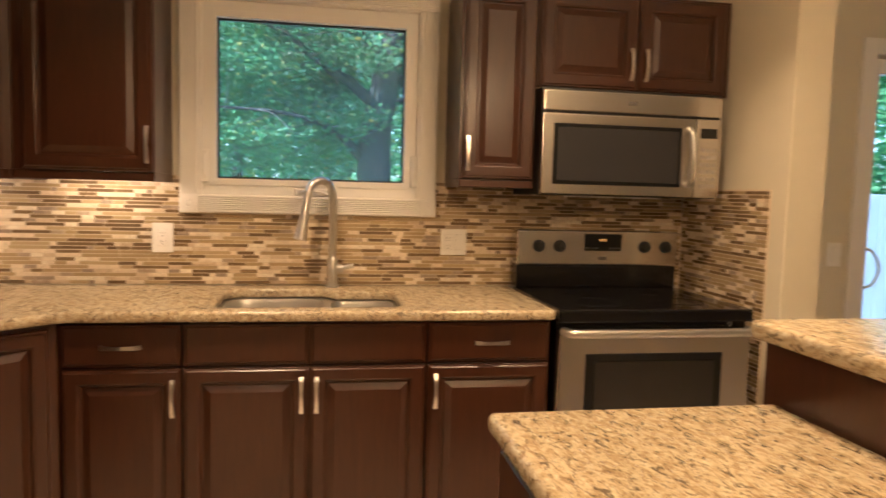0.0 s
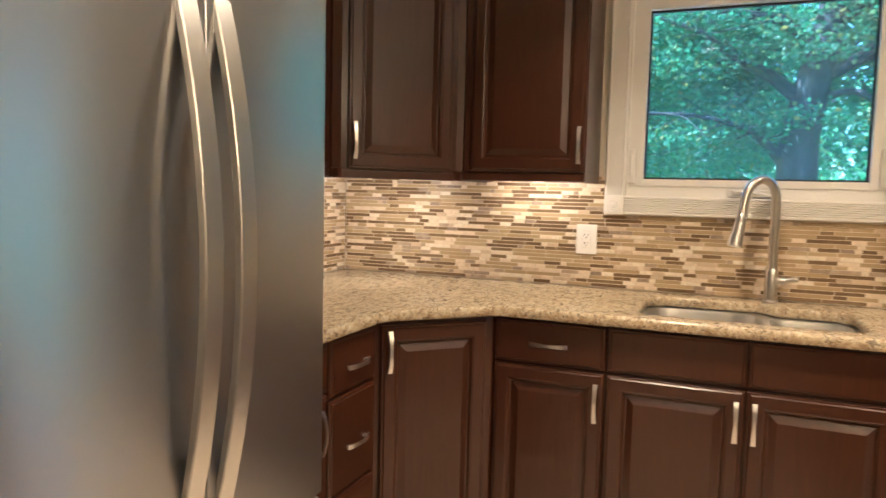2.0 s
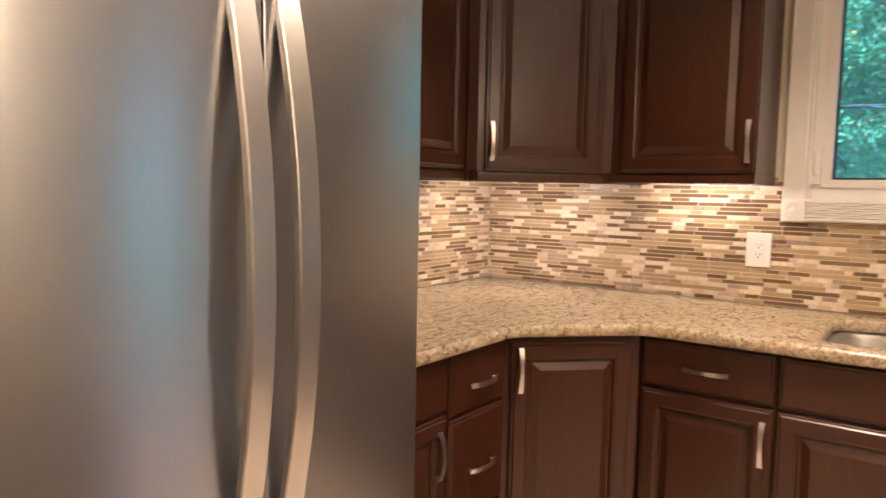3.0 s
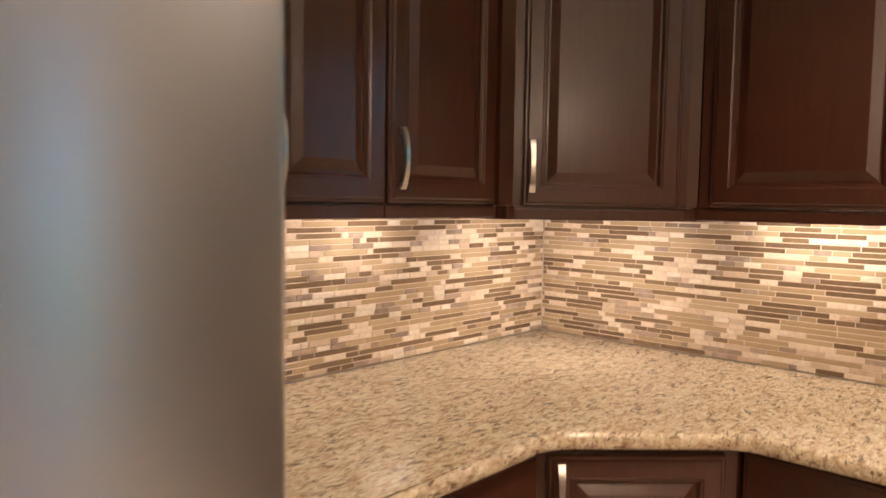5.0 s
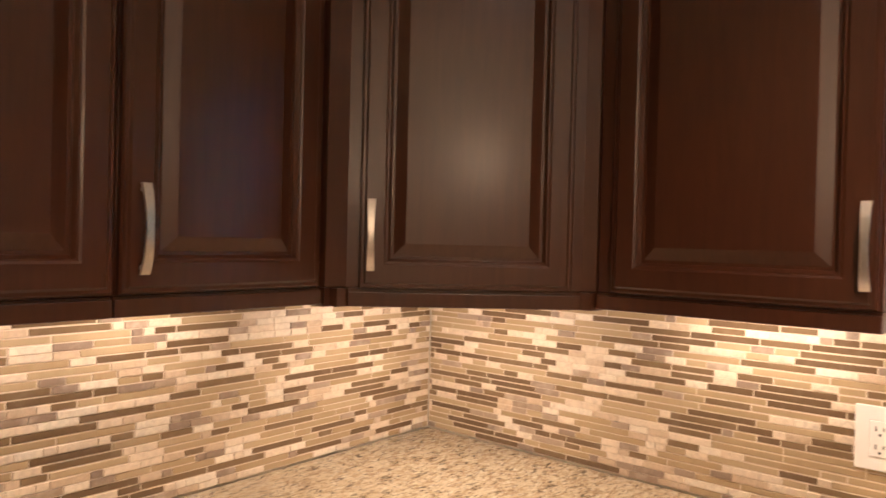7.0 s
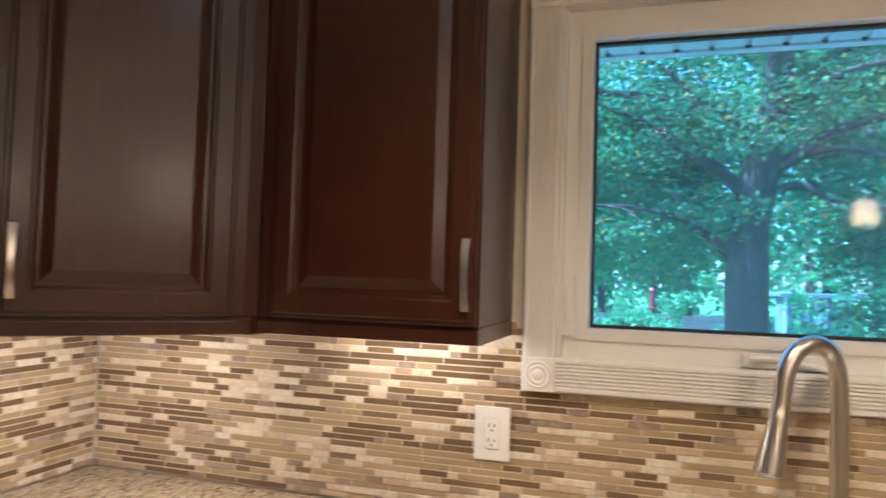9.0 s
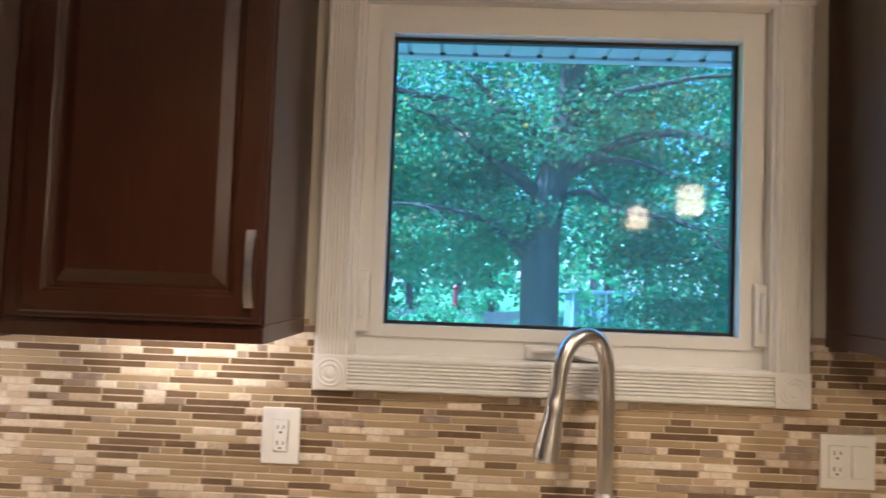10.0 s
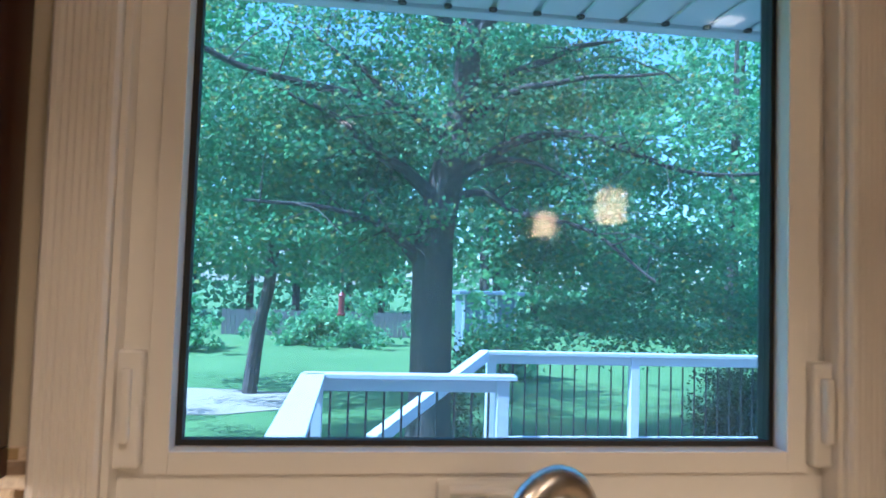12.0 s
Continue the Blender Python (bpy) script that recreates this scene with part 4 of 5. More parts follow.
# ---- peninsula with raised bar ----
ip = thing("peninsula", (0.65, 0.1, 0), "dark wood peninsula with raised bar wall", "kitchen island")
part("body", box((0.335, -1.2, 0.1), (0.90, 1.415, Z_CT), 0.002), WOOD, ip)
part("toe_kick", box((0.39, -1.2, 0.0), (0.90, 1.38, 0.1)), KICK, ip)
part("bar_wall", box((0.905, -1.2, 0.0), (1.03, 1.485, 1.030), 0.002), WOOD, ip, "dark wood raised bar wall")
m = Matrix.Translation((0.335, 1.415, 0)) @ Matrix.Rotation(radians(-90), 4, "Z")
for i in range(4):
    x0 = 0.01 + i * 0.62
    door(ip, m, x0, x0 + 0.60, DD0, DD1)
    drawer(ip, m, x0, x0 + 0.60, DR0, DR1)
lone("countertop", slab(rounded([(0.300, -1.22), (0.904, -1.22), (0.904, 1.446), (0.300, 1.446)], [0, 0, 0, 0.02]), Z_CT + 0.001, 0.912, 0.013), GRANITE, "speckled beige granite top of the peninsula", "countertop", smooth=True)
lone("raised_countertop", slab(rounded([(0.885, -1.22), (1.32, -1.22), (1.32, 1.535), (0.885, 1.535)], [0, 0, 0.04, 0.04]), 1.031, 1.070, 0.013), GRANITE, "raised speckled beige granite bar top", "countertop", smooth=True)

# ---- lamps that are seen or reflected, plus the added third can ----
for px, py, pz in PENDANTS:
    pl = thing("pendant_light", (px, py, pz), "small glowing amber glass pendant lamp", "pendant lamp", "pendants over the bar")
    part("shade", lathe([(0.030, 0.082), (0.062, 0.075), (0.070, 0.06), (0.074, -0.072), (0.070, -0.072), (0.066, 0.056), (0.058, 0.068), (0.028, 0.075)], (px, py, pz)), GLOW_SHADE, pl, "glowing amber glass shade", True).visible_shadow = False
    part("socket", cylinder((px, py, pz + 0.08), (px, py, pz + 0.14), 0.026), NICKEL, pl)
    part("cord", cylinder((px, py, pz + 0.14), (px, py, H_CEIL - 0.02), 0.003, seg=8), BLACK_MATT, pl)
    part("canopy", lathe([(0.0, 0.0), (0.06, 0.0), (0.06, -0.012), (0.02, -0.024), (0.0, -0.024)], (px, py, H_CEIL)), NICKEL, pl, "", True)
for cx, cy in CANS:
    cl = thing("recessed_light", (cx, cy, H_CEIL), "round white recessed ceiling light, lit", "ceiling light", "recessed lights")
    part("trim_ring", lathe([(0.055, -0.001), (0.082, -0.001), (0.082, -0.008), (0.058, -0.012), (0.055, -0.008)], (cx, cy, H_CEIL)), WHITE_PL, cl, "", True)
    part("lens", lathe([(0.0, -0.004), (0.055, -0.004)], (cx, cy, H_CEIL)), GLOW_CAN, cl)
for bx, by, length, turn, watts in BARS:
    m = pose(bx, by, 0, 0, 0, turn)
    bl = thing("bar_light", (bx, by, Z_UP), "slim lit bar light under a cabinet", "cabinet light", "under-cabinet lights")
    part("housing", box((-length / 2 - 0.01, -0.02, 1.352), (length / 2 + 0.01, 0.02, 1.3645), 0.002, m=m), WHITE_PL, bl)
    part("lens", box((-length / 2, 0.006, 1.349), (length / 2, 0.019, 1.3518), m=m), GLOW_BAR, bl)

# ---- outdoors ----
GZ = -1.0
bm = bmesh.new()
bmesh.ops.create_grid(bm, x_segments=60, y_segments=60, size=400)
for v in bm.verts:
    d = math.hypot(v.co.x, v.co.y)
    v.co.z = GZ + (0.15 * math.sin(v.co.x * 0.05) + 0.1 * math.cos(v.co.y * 0.07)) * min(1, max(0, (d - 30) / 60))
structure("ground", bm, LAWN, "green mown lawn with shade and sun patches")
structure("path", slab(rounded([(-16, 15.6), (-2.6, 15.6), (-0.8, 16.6), (-0.9, 18.0), (-3.5, 18.7), (-16, 18.9)], 0.7), GZ - 0.02, GZ + 0.015, 0.0), DIRT, "pale bare earth path across the lawn")

# eave with vented soffit
SZ, EY = 2.193, 3.90
bm = bmesh.new()
box((-4, WY + 0.18, SZ + 0.009), (4, EY - 0.005, SZ + 0.024), bm=bm)
x = -4.0
while x < 4:
    box((x + 0.006, WY + 0.19, SZ), (x + 0.098, EY - 0.012, SZ + 0.0085), 0.003, bm, seg=1)
    x += 0.104
structure("soffit", bm, SOFFIT, "white vented soffit under the eave")
structure("gutter", box((-4, EY, SZ - 0.004), (4, EY + 0.045, SZ + 0.1), 0.006), SOFFIT, "white fascia board along the eave")
bm = bmesh.new()
x = -4.0
while x < 4:
    lathe([(0.012, 0.0), (0.009, -0.006), (0.0, -0.009)], (x + 0.002, EY - 0.014, SZ + 0.002), seg=8, bm=bm)
    x += 0.104
structure("soffit_channel", bm, DARK_SLOT, "dark channel ends along the soffit")
# unseen block over the eave, added to keep sun off the deck
structure("unseen_shade_block", box((-6, 0.5, 2.6), (8, EY + 0.02, 6.1)), SIDING, "unseen white block above the eave, added to shade the deck")

# deck
bm = bmesh.new()
for i in range(42):
    x = -1.2 + i * 0.145
    box((x, WY + 0.2, -0.14), (x + 0.138, 7.35 if x < 1.0 else 9.25, -0.105), 0.003, bm, seg=1)
structure("deck", bm, DECKM, "weathered grey deck boards outside")


def railing(name, a, b, top, foot, posts, label, cap=0.14):
    """A white rail from a to b (x, y), with posts at fractions along it and dark thin balusters."""
    a, b = Vector((*a, 0)), Vector((*b, 0))
    d = (b - a).normalized()
    L = (b - a).length
    rot = Matrix.Translation(a) @ d.to_track_quat("X", "Z").to_matrix().to_4x4()
    th = thing(name, (a + b) / 2 + Vector((0, 0, foot)), label, "railing", "deck railings")
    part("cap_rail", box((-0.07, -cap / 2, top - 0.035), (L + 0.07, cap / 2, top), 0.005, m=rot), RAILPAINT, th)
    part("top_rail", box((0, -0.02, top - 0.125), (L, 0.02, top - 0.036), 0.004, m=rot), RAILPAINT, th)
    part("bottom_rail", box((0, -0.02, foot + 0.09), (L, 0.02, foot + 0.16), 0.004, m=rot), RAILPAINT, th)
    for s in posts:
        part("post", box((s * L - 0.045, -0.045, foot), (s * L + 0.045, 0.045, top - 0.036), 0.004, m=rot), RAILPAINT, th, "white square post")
    n = int(L / 0.125)
    for i in range(1, n):
        x = i * L / n
        part("baluster", cylinder(rot @ Vector((x, 0, foot + 0.16)), rot @ Vector((x, 0, top - 0.125)), 0.009, seg=8), BLACK_MATT, th)
    return th


railing("deck_railing", (-0.50, 7.37), (0.90, 7.37), 0.90, -0.105, (0.02, 0.98), "white deck railing with thin black balusters")
railing("deck_railing", (-0.50, 4.3), (-0.50, 7.28), 0.90, -0.105, (0.5,), "white deck railing running out from the house", 0.17)
railing("deck_railing", (1.12, 9.2), (4.6, 9.2), 0.90, -0.105, (0.01, 0.44, 0.99), "long white deck railing with thin black balusters")
th = thing("stair_rail", (0.5, 8.5, 0.6), "sloping white stair handrail", "railing", "deck railings")
bm = bmesh.new()
a, b = Vector((1.08, 9.15, 0.86)), Vector((-0.06, 7.62, 0.36))
q = (b - a).to_track_quat("X", "Z").to_matrix().to_4x4()
box((0, -0.05, -0.05), ((b - a).length, 0.05, 0.05), 0.005, bm, Matrix.Translation(a) @ q)
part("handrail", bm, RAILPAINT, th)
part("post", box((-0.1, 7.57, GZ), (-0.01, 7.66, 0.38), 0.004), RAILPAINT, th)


pf = thing("privacy_fence", (5.35, 5.6, -0.105), "white board privacy fence on the deck", "fence")
for i in range(22):
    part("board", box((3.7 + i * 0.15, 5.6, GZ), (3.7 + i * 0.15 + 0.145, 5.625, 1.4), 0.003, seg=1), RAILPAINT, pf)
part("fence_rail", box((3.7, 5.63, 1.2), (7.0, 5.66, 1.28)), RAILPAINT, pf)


def limb(bm, pts, r0, r1, seg=9):
    path = smooth_path(pts, 6)
    n = len(path) - 1
    wob = [p + Vector((noise.noise(p * 1.3) * 0.05, noise.noise(p * 1.3 + Vector((7, 0, 0))) * 0.05, noise.noise(p * 1.7 + Vector((0, 9, 0))) * 0.04)) for p in path]
    tube(wob, [r0 + (r1 - r0) * (i / n) ** 0.8 for i in range(n + 1)], seg, bm)
    return wob


def leaves(count, centres, spread, size, rng, flat=0.5):
    """Folded leaf blades scattered in clumps; two triangles a leaf."""
    cs = np.array(centres, float)
    unit = lambda a: a / np.linalg.norm(a, axis=1, keepdims=True)
    p = cs[rng.integers(len(cs), size=count)] + rng.normal(0, 1, (count, 3)) * spread
    s = size * rng.uniform(0.6, 1.25, (count, 1))
    d = rng.normal(0, 1, (count, 3))
    d[:, 2] = d[:, 2] * flat - 0.35
    d = unit(d)
    u = unit(np.cross(d, rng.normal(0, 1, (count, 3))))
    w = np.cross(d, u)
    mid = p + d * s * 0.5 + w * s * 0.1
    verts = np.stack([p, mid + u * s * 0.42, p + d * s, mid - u * s * 0.42], 1).reshape(-1, 3)
    k = np.arange(count)[:, None] * 4
    faces = np.concatenate([k + [0, 1, 2], k + [0, 2, 3]], 1).reshape(-1, 3)
    me = bpy.data.meshes.new("crown")
    me.from_pydata(verts.tolist(), [], faces.tolist())
    return me


def leaf_part(parent, me, material, label):
    me.materials.append(material)
    ob = new("crown", me)
    ob.parent = parent
    ob.matrix_parent_inverse = world_of(parent).inverted()
    return tagged(ob, label, kind="stuff")


rng = np.random.default_rng(5)
TX, TY = 0.86, 12.0
tree = thing("maple_tree", (TX, TY, GZ), "large maple tree with spreading limbs and green leaves", "tree")
bm = bmesh.new()
trunk = [(TX, TY, GZ - 0.1), (TX, TY, 0.4), (TX - 0.01, TY, 1.6), (TX, TY, 2.2), (TX + 0.11, TY, 2.85), (TX + 0.21, TY, 3.42), (TX + 0.32, TY, 3.95), (TX + 0.40, TY, 4.7), (TX + 0.46, TY, 6.0), (TX + 0.4, TY, 8.2)]
path = smooth_path(trunk, 5)
rad = [0.285 + 0.10 * math.exp(-max(0, p.z - GZ) * 2.2) - 0.036 * max(0, p.z - 1.8) for p in path]
tube(path, rad, 20, bm)
twigs = []
# limbs as (x, z) along them, the drift in y and the thickness at the root
RIGHT_LIMBS = [
    ([(1.10, 3.05), (1.49, 3.30), (1.93, 3.59), (2.47, 3.70), (3.07, 3.60), (3.76, 3.36), (4.46, 3.17), (5.72, 3.21)], -0.9, 0.085),
    ([(1.45, 3.26), (1.73, 3.31), (2.15, 3.27), (2.66, 3.01)], -0.6, 0.055),
    ([(1.18, 3.90), (1.54, 4.18), (1.82, 4.53), (2.36, 4.90), (3.12, 5.29), (3.81, 5.48)], 0.7, 0.11),
    ([(1.22, 3.84), (1.71, 4.18), (2.20, 4.34), (2.79, 4.43), (3.9, 4.5)], -0.8, 0.07),
    ([(1.05, 2.75), (1.50, 2.85), (1.92, 2.57), (2.42, 2.43), (3.01, 2.21), (3.62, 1.65)], -1.2, 0.05),
    ([(1.30, 5.0), (1.9, 5.7), (3.1, 6.4), (4.8, 6.8)], -1.5, 0.10),
]
LEFT_LIMBS = [
    ([(0.92, 2.70), (0.44, 3.08), (0.12, 3.22), (-0.20, 3.43), (-0.61, 3.71), (-1.3, 4.0)], -0.8, 0.095),
    ([(0.42, 3.10), (0.19, 3.37), (-0.05, 3.56), (-0.37, 3.60), (-1.1, 3.55)], 0.3, 0.05),
    ([(1.05, 3.50), (0.61, 3.88), (0.37, 4.07), (0.16, 4.25), (-0.17, 4.55), (-0.9, 5.1)], 0.4, 0.10),
    ([(0.80, 1.68), (0.44, 2.03), (0.23, 2.22), (-0.09, 2.36), (-0.48, 2.43), (-1.6, 2.5)], -1.2, 0.08),
    ([(0.61, 3.90), (-0.1, 4.05), (-0.85, 4.11), (-1.78, 4.24), (-2.6, 4.5), (-3.8, 4.7)], -1.4, 0.07),
    ([(1.20, 4.9), (0.4, 5.7), (-1.0, 6.4), (-2.8, 6.8)], -1.6, 0.10),
]
for run, drift, r in RIGHT_LIMBS + LEFT_LIMBS:
    n = len(run) - 1
    pts = [Vector((x, TY + drift * (k / n) ** 1.2, z)) for k, (x, z) in enumerate(run)]
    w = limb(bm, pts, r * 1.25, 0.02)
    for p in w[len(w) // 4::2]:
        twigs.append(p)
        for k in range(2):
            e = p + Vector((rng.normal(0, 0.5), rng.normal(0, 0.6), rng.normal(0.0, 0.35)))
            mid = (p + e) / 2 + Vector((0, 0, rng.normal(0.04, 0.08)))
            tube(smooth_path([p, mid, e], 3), [0.013, 0.011, 0.009, 0.008, 0.006, 0.005, 0.004], 5, bm)
            twigs.append(e)
part("trunk", bm, BARK, tree, "dark furrowed bark", True)
cl = [(t.x, t.y + 0.25 + abs(rng.normal(0.5, 0.45)), t.z) for t in twigs[::2]]
for i in range(90):
    cl.append((rng.uniform(2.2, 7.5), rng.uniform(12.2, 13.8), rng.uniform(0.6, 2.5)))
    cl.append((rng.uniform(-4.5, 0.2), rng.uniform(12.3, 14.0), rng.uniform(1.7, 4.1)))
for i in range(26):
    cl.append((rng.uniform(-3.2, 0.1), rng.uniform(11.0, 12.2), rng.uniform(2.2, 4.0)))
for i in range(2):
    cl.append((rng.normal(0.85, 0.25), 11.4, rng.normal(2.45, 0.10)))
    cl.append((rng.normal(0.95, 0.22), 11.5, rng.normal(3.45, 0.16)))
    cl.append((rng.normal(0.65, 0.5), 11.2, rng.normal(4.7, 0.25)))
for i in range(60):
    cl.append((rng.uniform(-3.5, 5.5), rng.uniform(12.4, 14.2), rng.uniform(4.3, 6.2)))
for i in range(150):
    a, rr = rng.uniform(0, 2 * math.pi), rng.uniform(0, 1) ** 0.5
    cl.append((TX + 8.5 * rr * math.cos(a), TY + 2.7 + 2.9 * rr * math.sin(a), rng.uniform(1.6, 8.5) + 0.5 * (1 - rr)))
leaf_part(tree, leaves(112000, cl, np.array([0.33, 0.24, 0.10]), 0.08, rng, 0.35), LEAF, "dense green maple leaves with some yellow")

# a thin young tree, shrubs, far trees
yt = thing("young_tree", (-2.4, 18.1, GZ), "thin young tree on the lawn", "tree")
part("trunk", tube(smooth_path([(-2.45, 18.1, GZ - 0.1), (-2.3, 18.1, 0.4), (-2.1, 18.1, 1.5), (-2.0, 18.1, 3.4), (-2.1, 18.1, 5.0)], 5), [0.17, 0.165, 0.16, 0.155, 0.15, 0.145] + [0.13] * 15, 10), BARK, yt, "", True)
c2 = [(-2.1 + rng.normal(0, 2.0), 18.1 + rng.normal(0, 1.2), rng.uniform(2.0, 5.5)) for i in range(160)]
leaf_part(yt, leaves(9000, c2, 0.35, 0.17, rng), LEAF, "green leaves")
for bx, by, sx, sz, n in ((6.7, 13.8, 0.9, 0.5, 14000), (8.3, 13.4, 1.2, 0.6, 14000), (-1.0, 30.0, 2.2, 0.7, 5000), (3.6, 21.0, 0.9, 0.7, 2600), (-7.5, 27.0, 2.6, 0.9, 6000), (1.35, 12.6, 0.3, 0.7, 1500)):
    sh = thing("shrub", (bx, by, GZ), "rounded dark green garden shrub", "shrub", "shrubs by the deck")
    cs = [(bx + rng.normal(0, sx * 0.5), by + rng.normal(0, sx * 0.35), GZ + abs(rng.normal(0, sz)) + 0.1) for i in range(90)]
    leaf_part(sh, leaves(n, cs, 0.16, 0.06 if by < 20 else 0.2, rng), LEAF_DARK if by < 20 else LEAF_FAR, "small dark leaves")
bm = bmesh.new()
cs = []
for i in range(46):
    x = -60 + i * 2.8 + rng.normal(0, 0.9)
    y = 46 + rng.normal(0, 4)
    h = rng.uniform(9, 20)
    tube([(x, y, GZ - 0.2), (x + rng.normal(0, 0.3), y, h * 0.6), (x + rng.normal(0, 0.6), y, h)], [0.28, 0.2, 0.05], 6, bm)
    for k in range(64):
        cs.append((x + rng.normal(0, 2.0), y + rng.normal(0, 1.8), rng.uniform(0.6 if k % 3 else -1.0, h + 2)))
woods = thing("far_trees", (0, 46, GZ), "bright belt of far garden trees", "trees")
tagged(part("trunks", bm, BARK, woods), kind="stuff")
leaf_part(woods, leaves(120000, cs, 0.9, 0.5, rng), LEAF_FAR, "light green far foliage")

# white and blue box between the trees, added in place of a gazebo-like frame
shd = thing("garden_frame", (4.3, 26, GZ), "blue-grey box with white uprights for a gazebo-like garden frame", "shed")
part("wall", box((3.4, 25.05, GZ), (5.2, 27, 1.15)), FRAMEBLUE, shd)
for x in (3.35, 3.95, 4.2, 4.45, 5.12):
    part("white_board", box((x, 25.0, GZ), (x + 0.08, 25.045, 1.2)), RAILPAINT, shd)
part("roof", box((3.2, 24.8, 1.2), (5.4, 27.2, 1.32), 0.02), FRAMEBLUE, shd)
part("window", box((4.30, 25.035, 0.1), (4.42, 25.048, 0.9)), WHITE_PL, shd)

# weathered board fence at the far end of the lawn
FENCEGREY = paint("weathered_boards", (0.15, 0.14, 0.135), 0.8)
gf = thing("garden_fence", (-1.0, 34, GZ), "weathered grey board fence behind the lawn", "fence")
for i in range(44):
    part("board", box((-6.0 + i * 0.2, 34, GZ), (-6.0 + i * 0.2 + 0.18, 34.03, 0.12 + 0.03 * math.sin(i * 2.3)), 0.0), FENCEGREY, gf)
part("fence_rail", box((-6.0, 34.035, -0.1), (2.8, 34.08, 0.0)), FENCEGREY, gf)

# red bird feeder on the limb
fd = thing("bird_feeder", (-0.37, 10.4, 1.28), "slim red tube bird feeder hanging from a branch", "bird feeder")
part("tube", lathe([(0.0, -0.13), (0.045, -0.13), (0.05, -0.11), (0.035, -0.10), (0.035, 0.09), (0.045, 0.10), (0.02, 0.14), (0.0, 0.14)], (-0.37, 10.4, 1.28)), Mat("red_plastic", (0.17, 0.025, 0.025), 0.4).m, fd, "", True)
part("hook", cylinder((-0.37, 10.4, 1.40), (-0.37, 10.4, 2.45), 0.004, seg=6), BLACK_MATT, fd)

# ---- mosaic backsplash, piece by piece ----
PITCH, GAP, THICK = 0.01555, 0.0017, 0.0068
STONE_L, GLASS_L = (0.0235, 0.047, 0.047, 0.072), (0.047, 0.072, 0.097, 0.146, 0.146)


def tile_box(length, h, c=0.0008):
    """Lies in x from 0, thickness towards -y, with a small chamfer; open at the back."""
    x0, x1, z0, z1 = 0, length - GAP, 0, h - GAP
    v = [(x0, 0, z0), (x1, 0, z0), (x1, 0, z1), (x0, 0, z1), (x0, -THICK + c, z0), (x1, -THICK + c, z0), (x1, -THICK + c, z1), (x0, -THICK + c, z1),
         (x0 + c, -THICK, z0 + c), (x1 - c, -THICK, z0 + c), (x1 - c, -THICK, z1 - c), (x0 + c, -THICK, z1 - c)]
    f = []
    for a in (0, 4):
        for i in range(4):
            j = (i + 1) % 4
            f.append((a + i, a + j, a + 4 + j, a + 4 + i))
    f.append((8, 9, 10, 11))
    return v, f


def lay(length, z0, z1, seed, inside):
    """Rows of pieces along a wall of that length: (u, z, length, glass)."""
    rg2 = random.Random(seed)
    out, row = [], 0
    z = z0
    while z < z1 - 0.004:
        u = -rg2.uniform(0, 0.1)
        while u < length:
            glass = rg2.random() < 0.47
            L = rg2.choice(GLASS_L if glass else STONE_L)
            a, b = max(u, 0.0), min(u + L, length)
            if b - a > 0.008:
                for s0, s1 in inside(a, b, z):
                    if s1 - s0 > 0.006:
                        out.append((s0, z, s1 - s0, glass, row))
            u += L
        z += PITCH
        row += 1
    return out


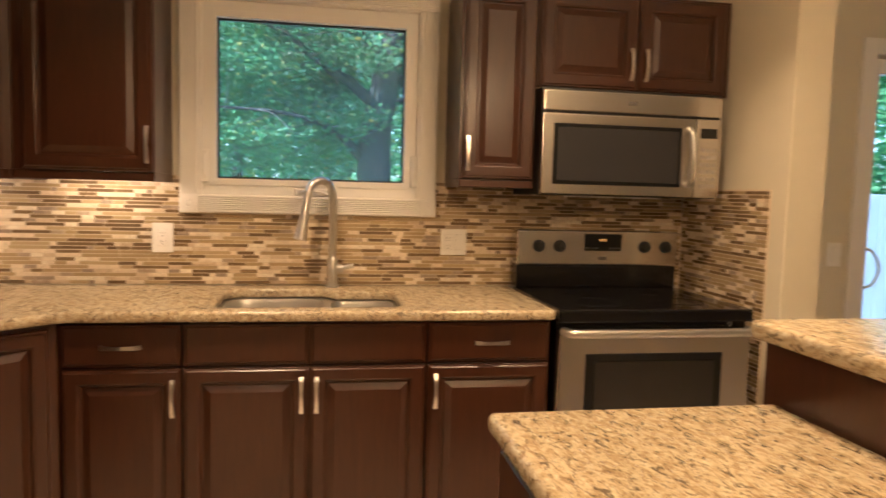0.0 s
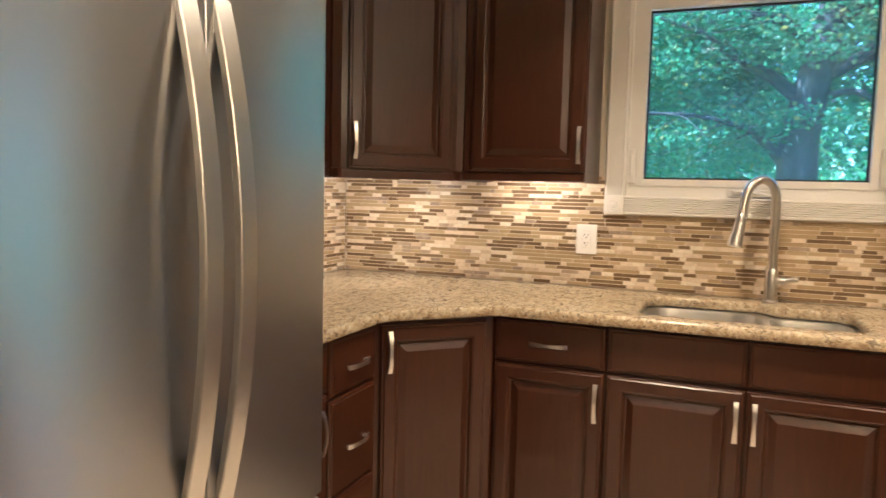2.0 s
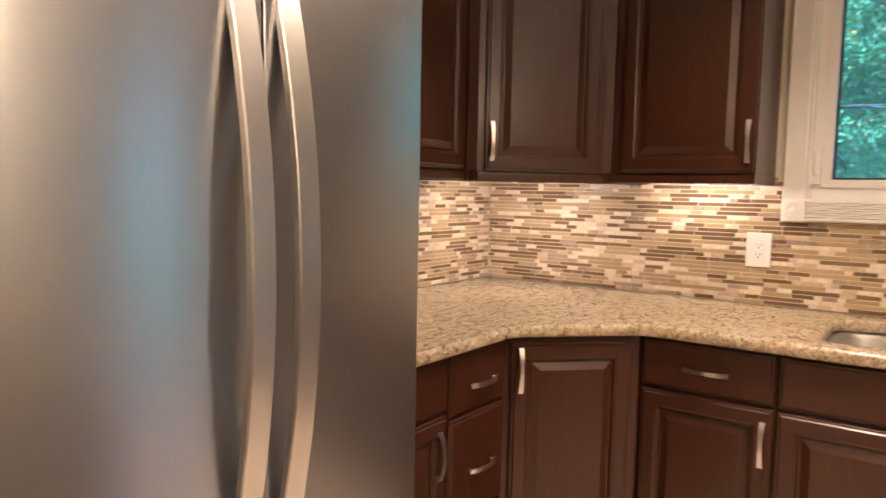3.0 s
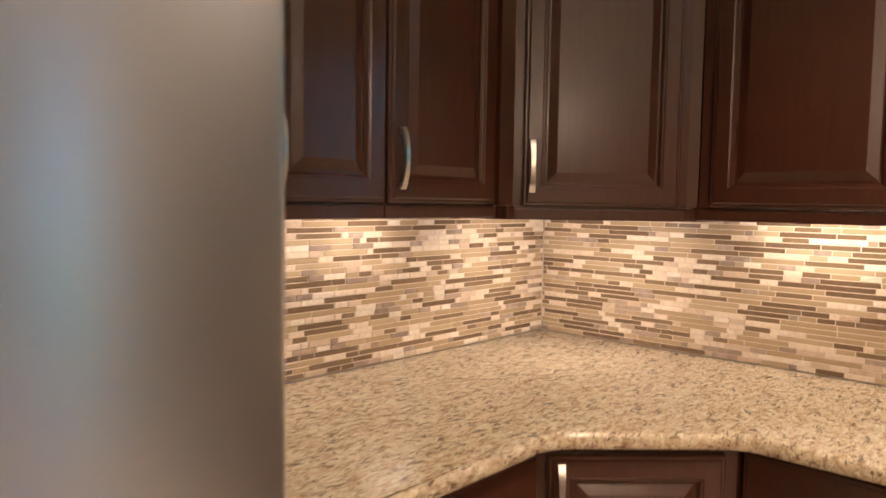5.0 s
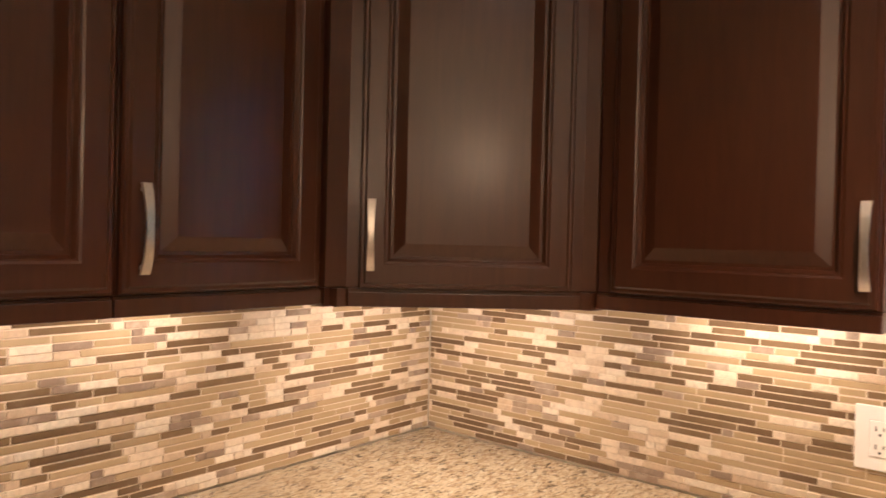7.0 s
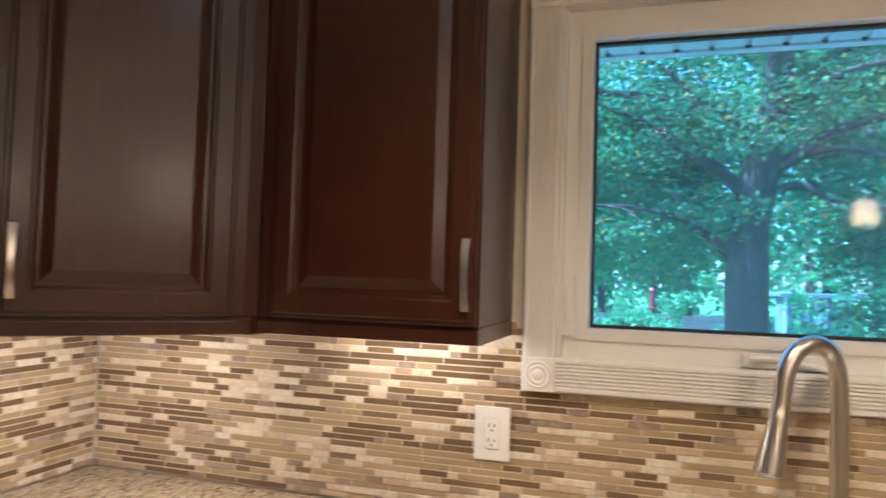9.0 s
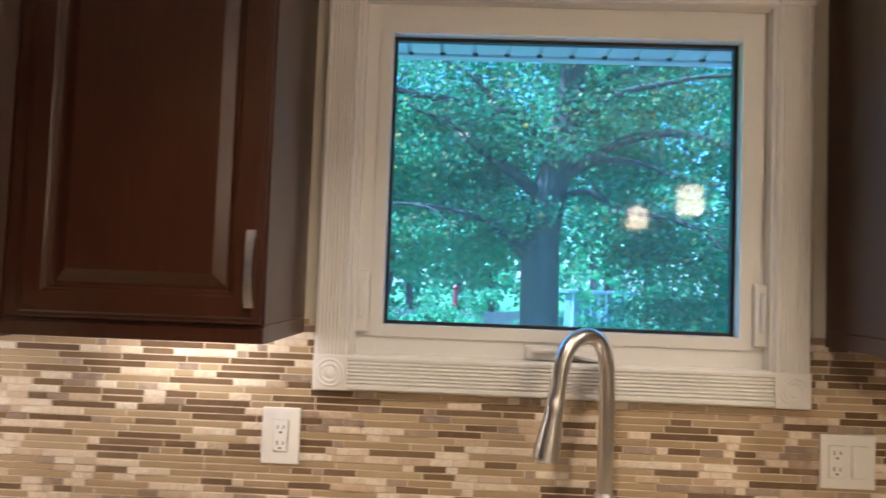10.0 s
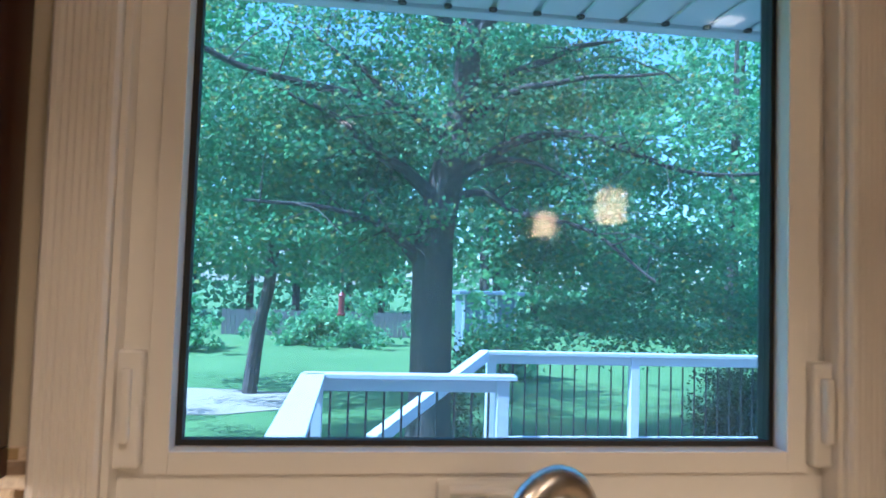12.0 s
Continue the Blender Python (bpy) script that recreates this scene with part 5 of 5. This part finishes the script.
def backsplash(name, m, length, z0, z1, seed, inside, singles, label, panels):
    """A wall of mosaic; pieces whose middle is within singles are parts, the rest one joined part."""
    bm = bmesh.new()
    for a, b, c, d in panels:
        box((a, -0.0048, c), (b, 0.0, d), bm=bm, m=m)
    base = structure(name, bm, GROUT, label)
    meshes, verts, faces, mats = {}, [], [], []
    count = 0
    rr = random.Random(seed + 1)
    for u, z, L, glass, row in lay(length, z0, z1, seed, inside):
        depth = rr.uniform(-0.0004, 0.0004) + (0.0010 if glass else -0.0006)
        if singles and singles[0] < u + L / 2 < singles[1] and count < 300:
            key = (round(L, 3), glass)
            if key not in meshes:
                v, f = tile_box(round(L, 3), PITCH, 0.0015 if glass else 0.0007)
                me = bpy.data.meshes.new("tile")
                me.from_pydata(v, [], f)
                me.materials.append(TILE_GLASS if glass else TILE_STONE)
                meshes[key] = me
            ob = new("tile", meshes[key])
            ob.parent = base
            ob.matrix_basis = m @ Matrix.Translation((u, depth, z))
            count += 1
        else:
            v, f = tile_box(L, PITCH, 0.0015 if glass else 0.0007)
            k = len(verts)
            verts += [tuple(m @ Vector((x + u, y + depth, zz + z))) for x, y, zz in v]
            faces += [tuple(i + k for i in q) for q in f]
            mats += [int(glass)] * len(f)
    me = bpy.data.meshes.new("tiles")
    me.from_pydata(verts, [], faces)
    me.materials.append(TILE_STONE)
    me.materials.append(TILE_GLASS)
    me.polygons.foreach_set("material_index", mats)
    ob = new("tiles", me)
    ob.parent = base
    tagged(ob, "strips of beige stone and brown glass mosaic", kind="stuff")
    return base


TOP = 1.3635
wall_len = STUB - LEFT


def inside_back(a, b, z):
    """Cuts the pieces round the window casing."""
    if z + PITCH * 0.7 < TZ0:
        return [(a, b)]
    c0, c1 = T0 - LEFT - 0.002, T1 - LEFT + 0.002
    out = []
    if a < c0:
        out.append((a, min(b, c0)))
    if b > c1:
        out.append((max(a, c1), b))
    return out


backsplash("backsplash_north", Matrix.Translation((LEFT, WY - 0.001, 0)), wall_len, 0.9135, TOP, 11, inside_back, (1.15, 2.15), "brown and beige strip mosaic tiles",
           [(0.0, wall_len, 0.9125, TZ0 - 0.001), (0.0, T0 - LEFT - 0.001, TZ0, TOP), (T1 - LEFT + 0.001, wall_len, TZ0, TOP)])
mw_ = Matrix.Translation((WX + 0.001, 1.40, 0)) @ Matrix.Rotation(radians(90), 4, "Z")
backsplash("backsplash_west", mw_, BACK - 1.40 - 0.0015, 0.9135, TOP, 23, lambda a, b, z: [(a, b)], (1.02, 1.8), "brown and beige strip mosaic tiles",
           [(0.0, BACK - 1.40 - 0.0015, 0.9125, TOP)])
me_ = Matrix.Translation((WS - 0.001, BACK - 0.0015, 0)) @ Matrix.Rotation(radians(-90), 4, "Z")
backsplash("backsplash_east", me_, 0.632, 0.10, TOP, 37, lambda a, b, z: [(a, b)], None, "brown and beige strip mosaic tiles", [(0.0, 0.632, 0.10, TOP)])
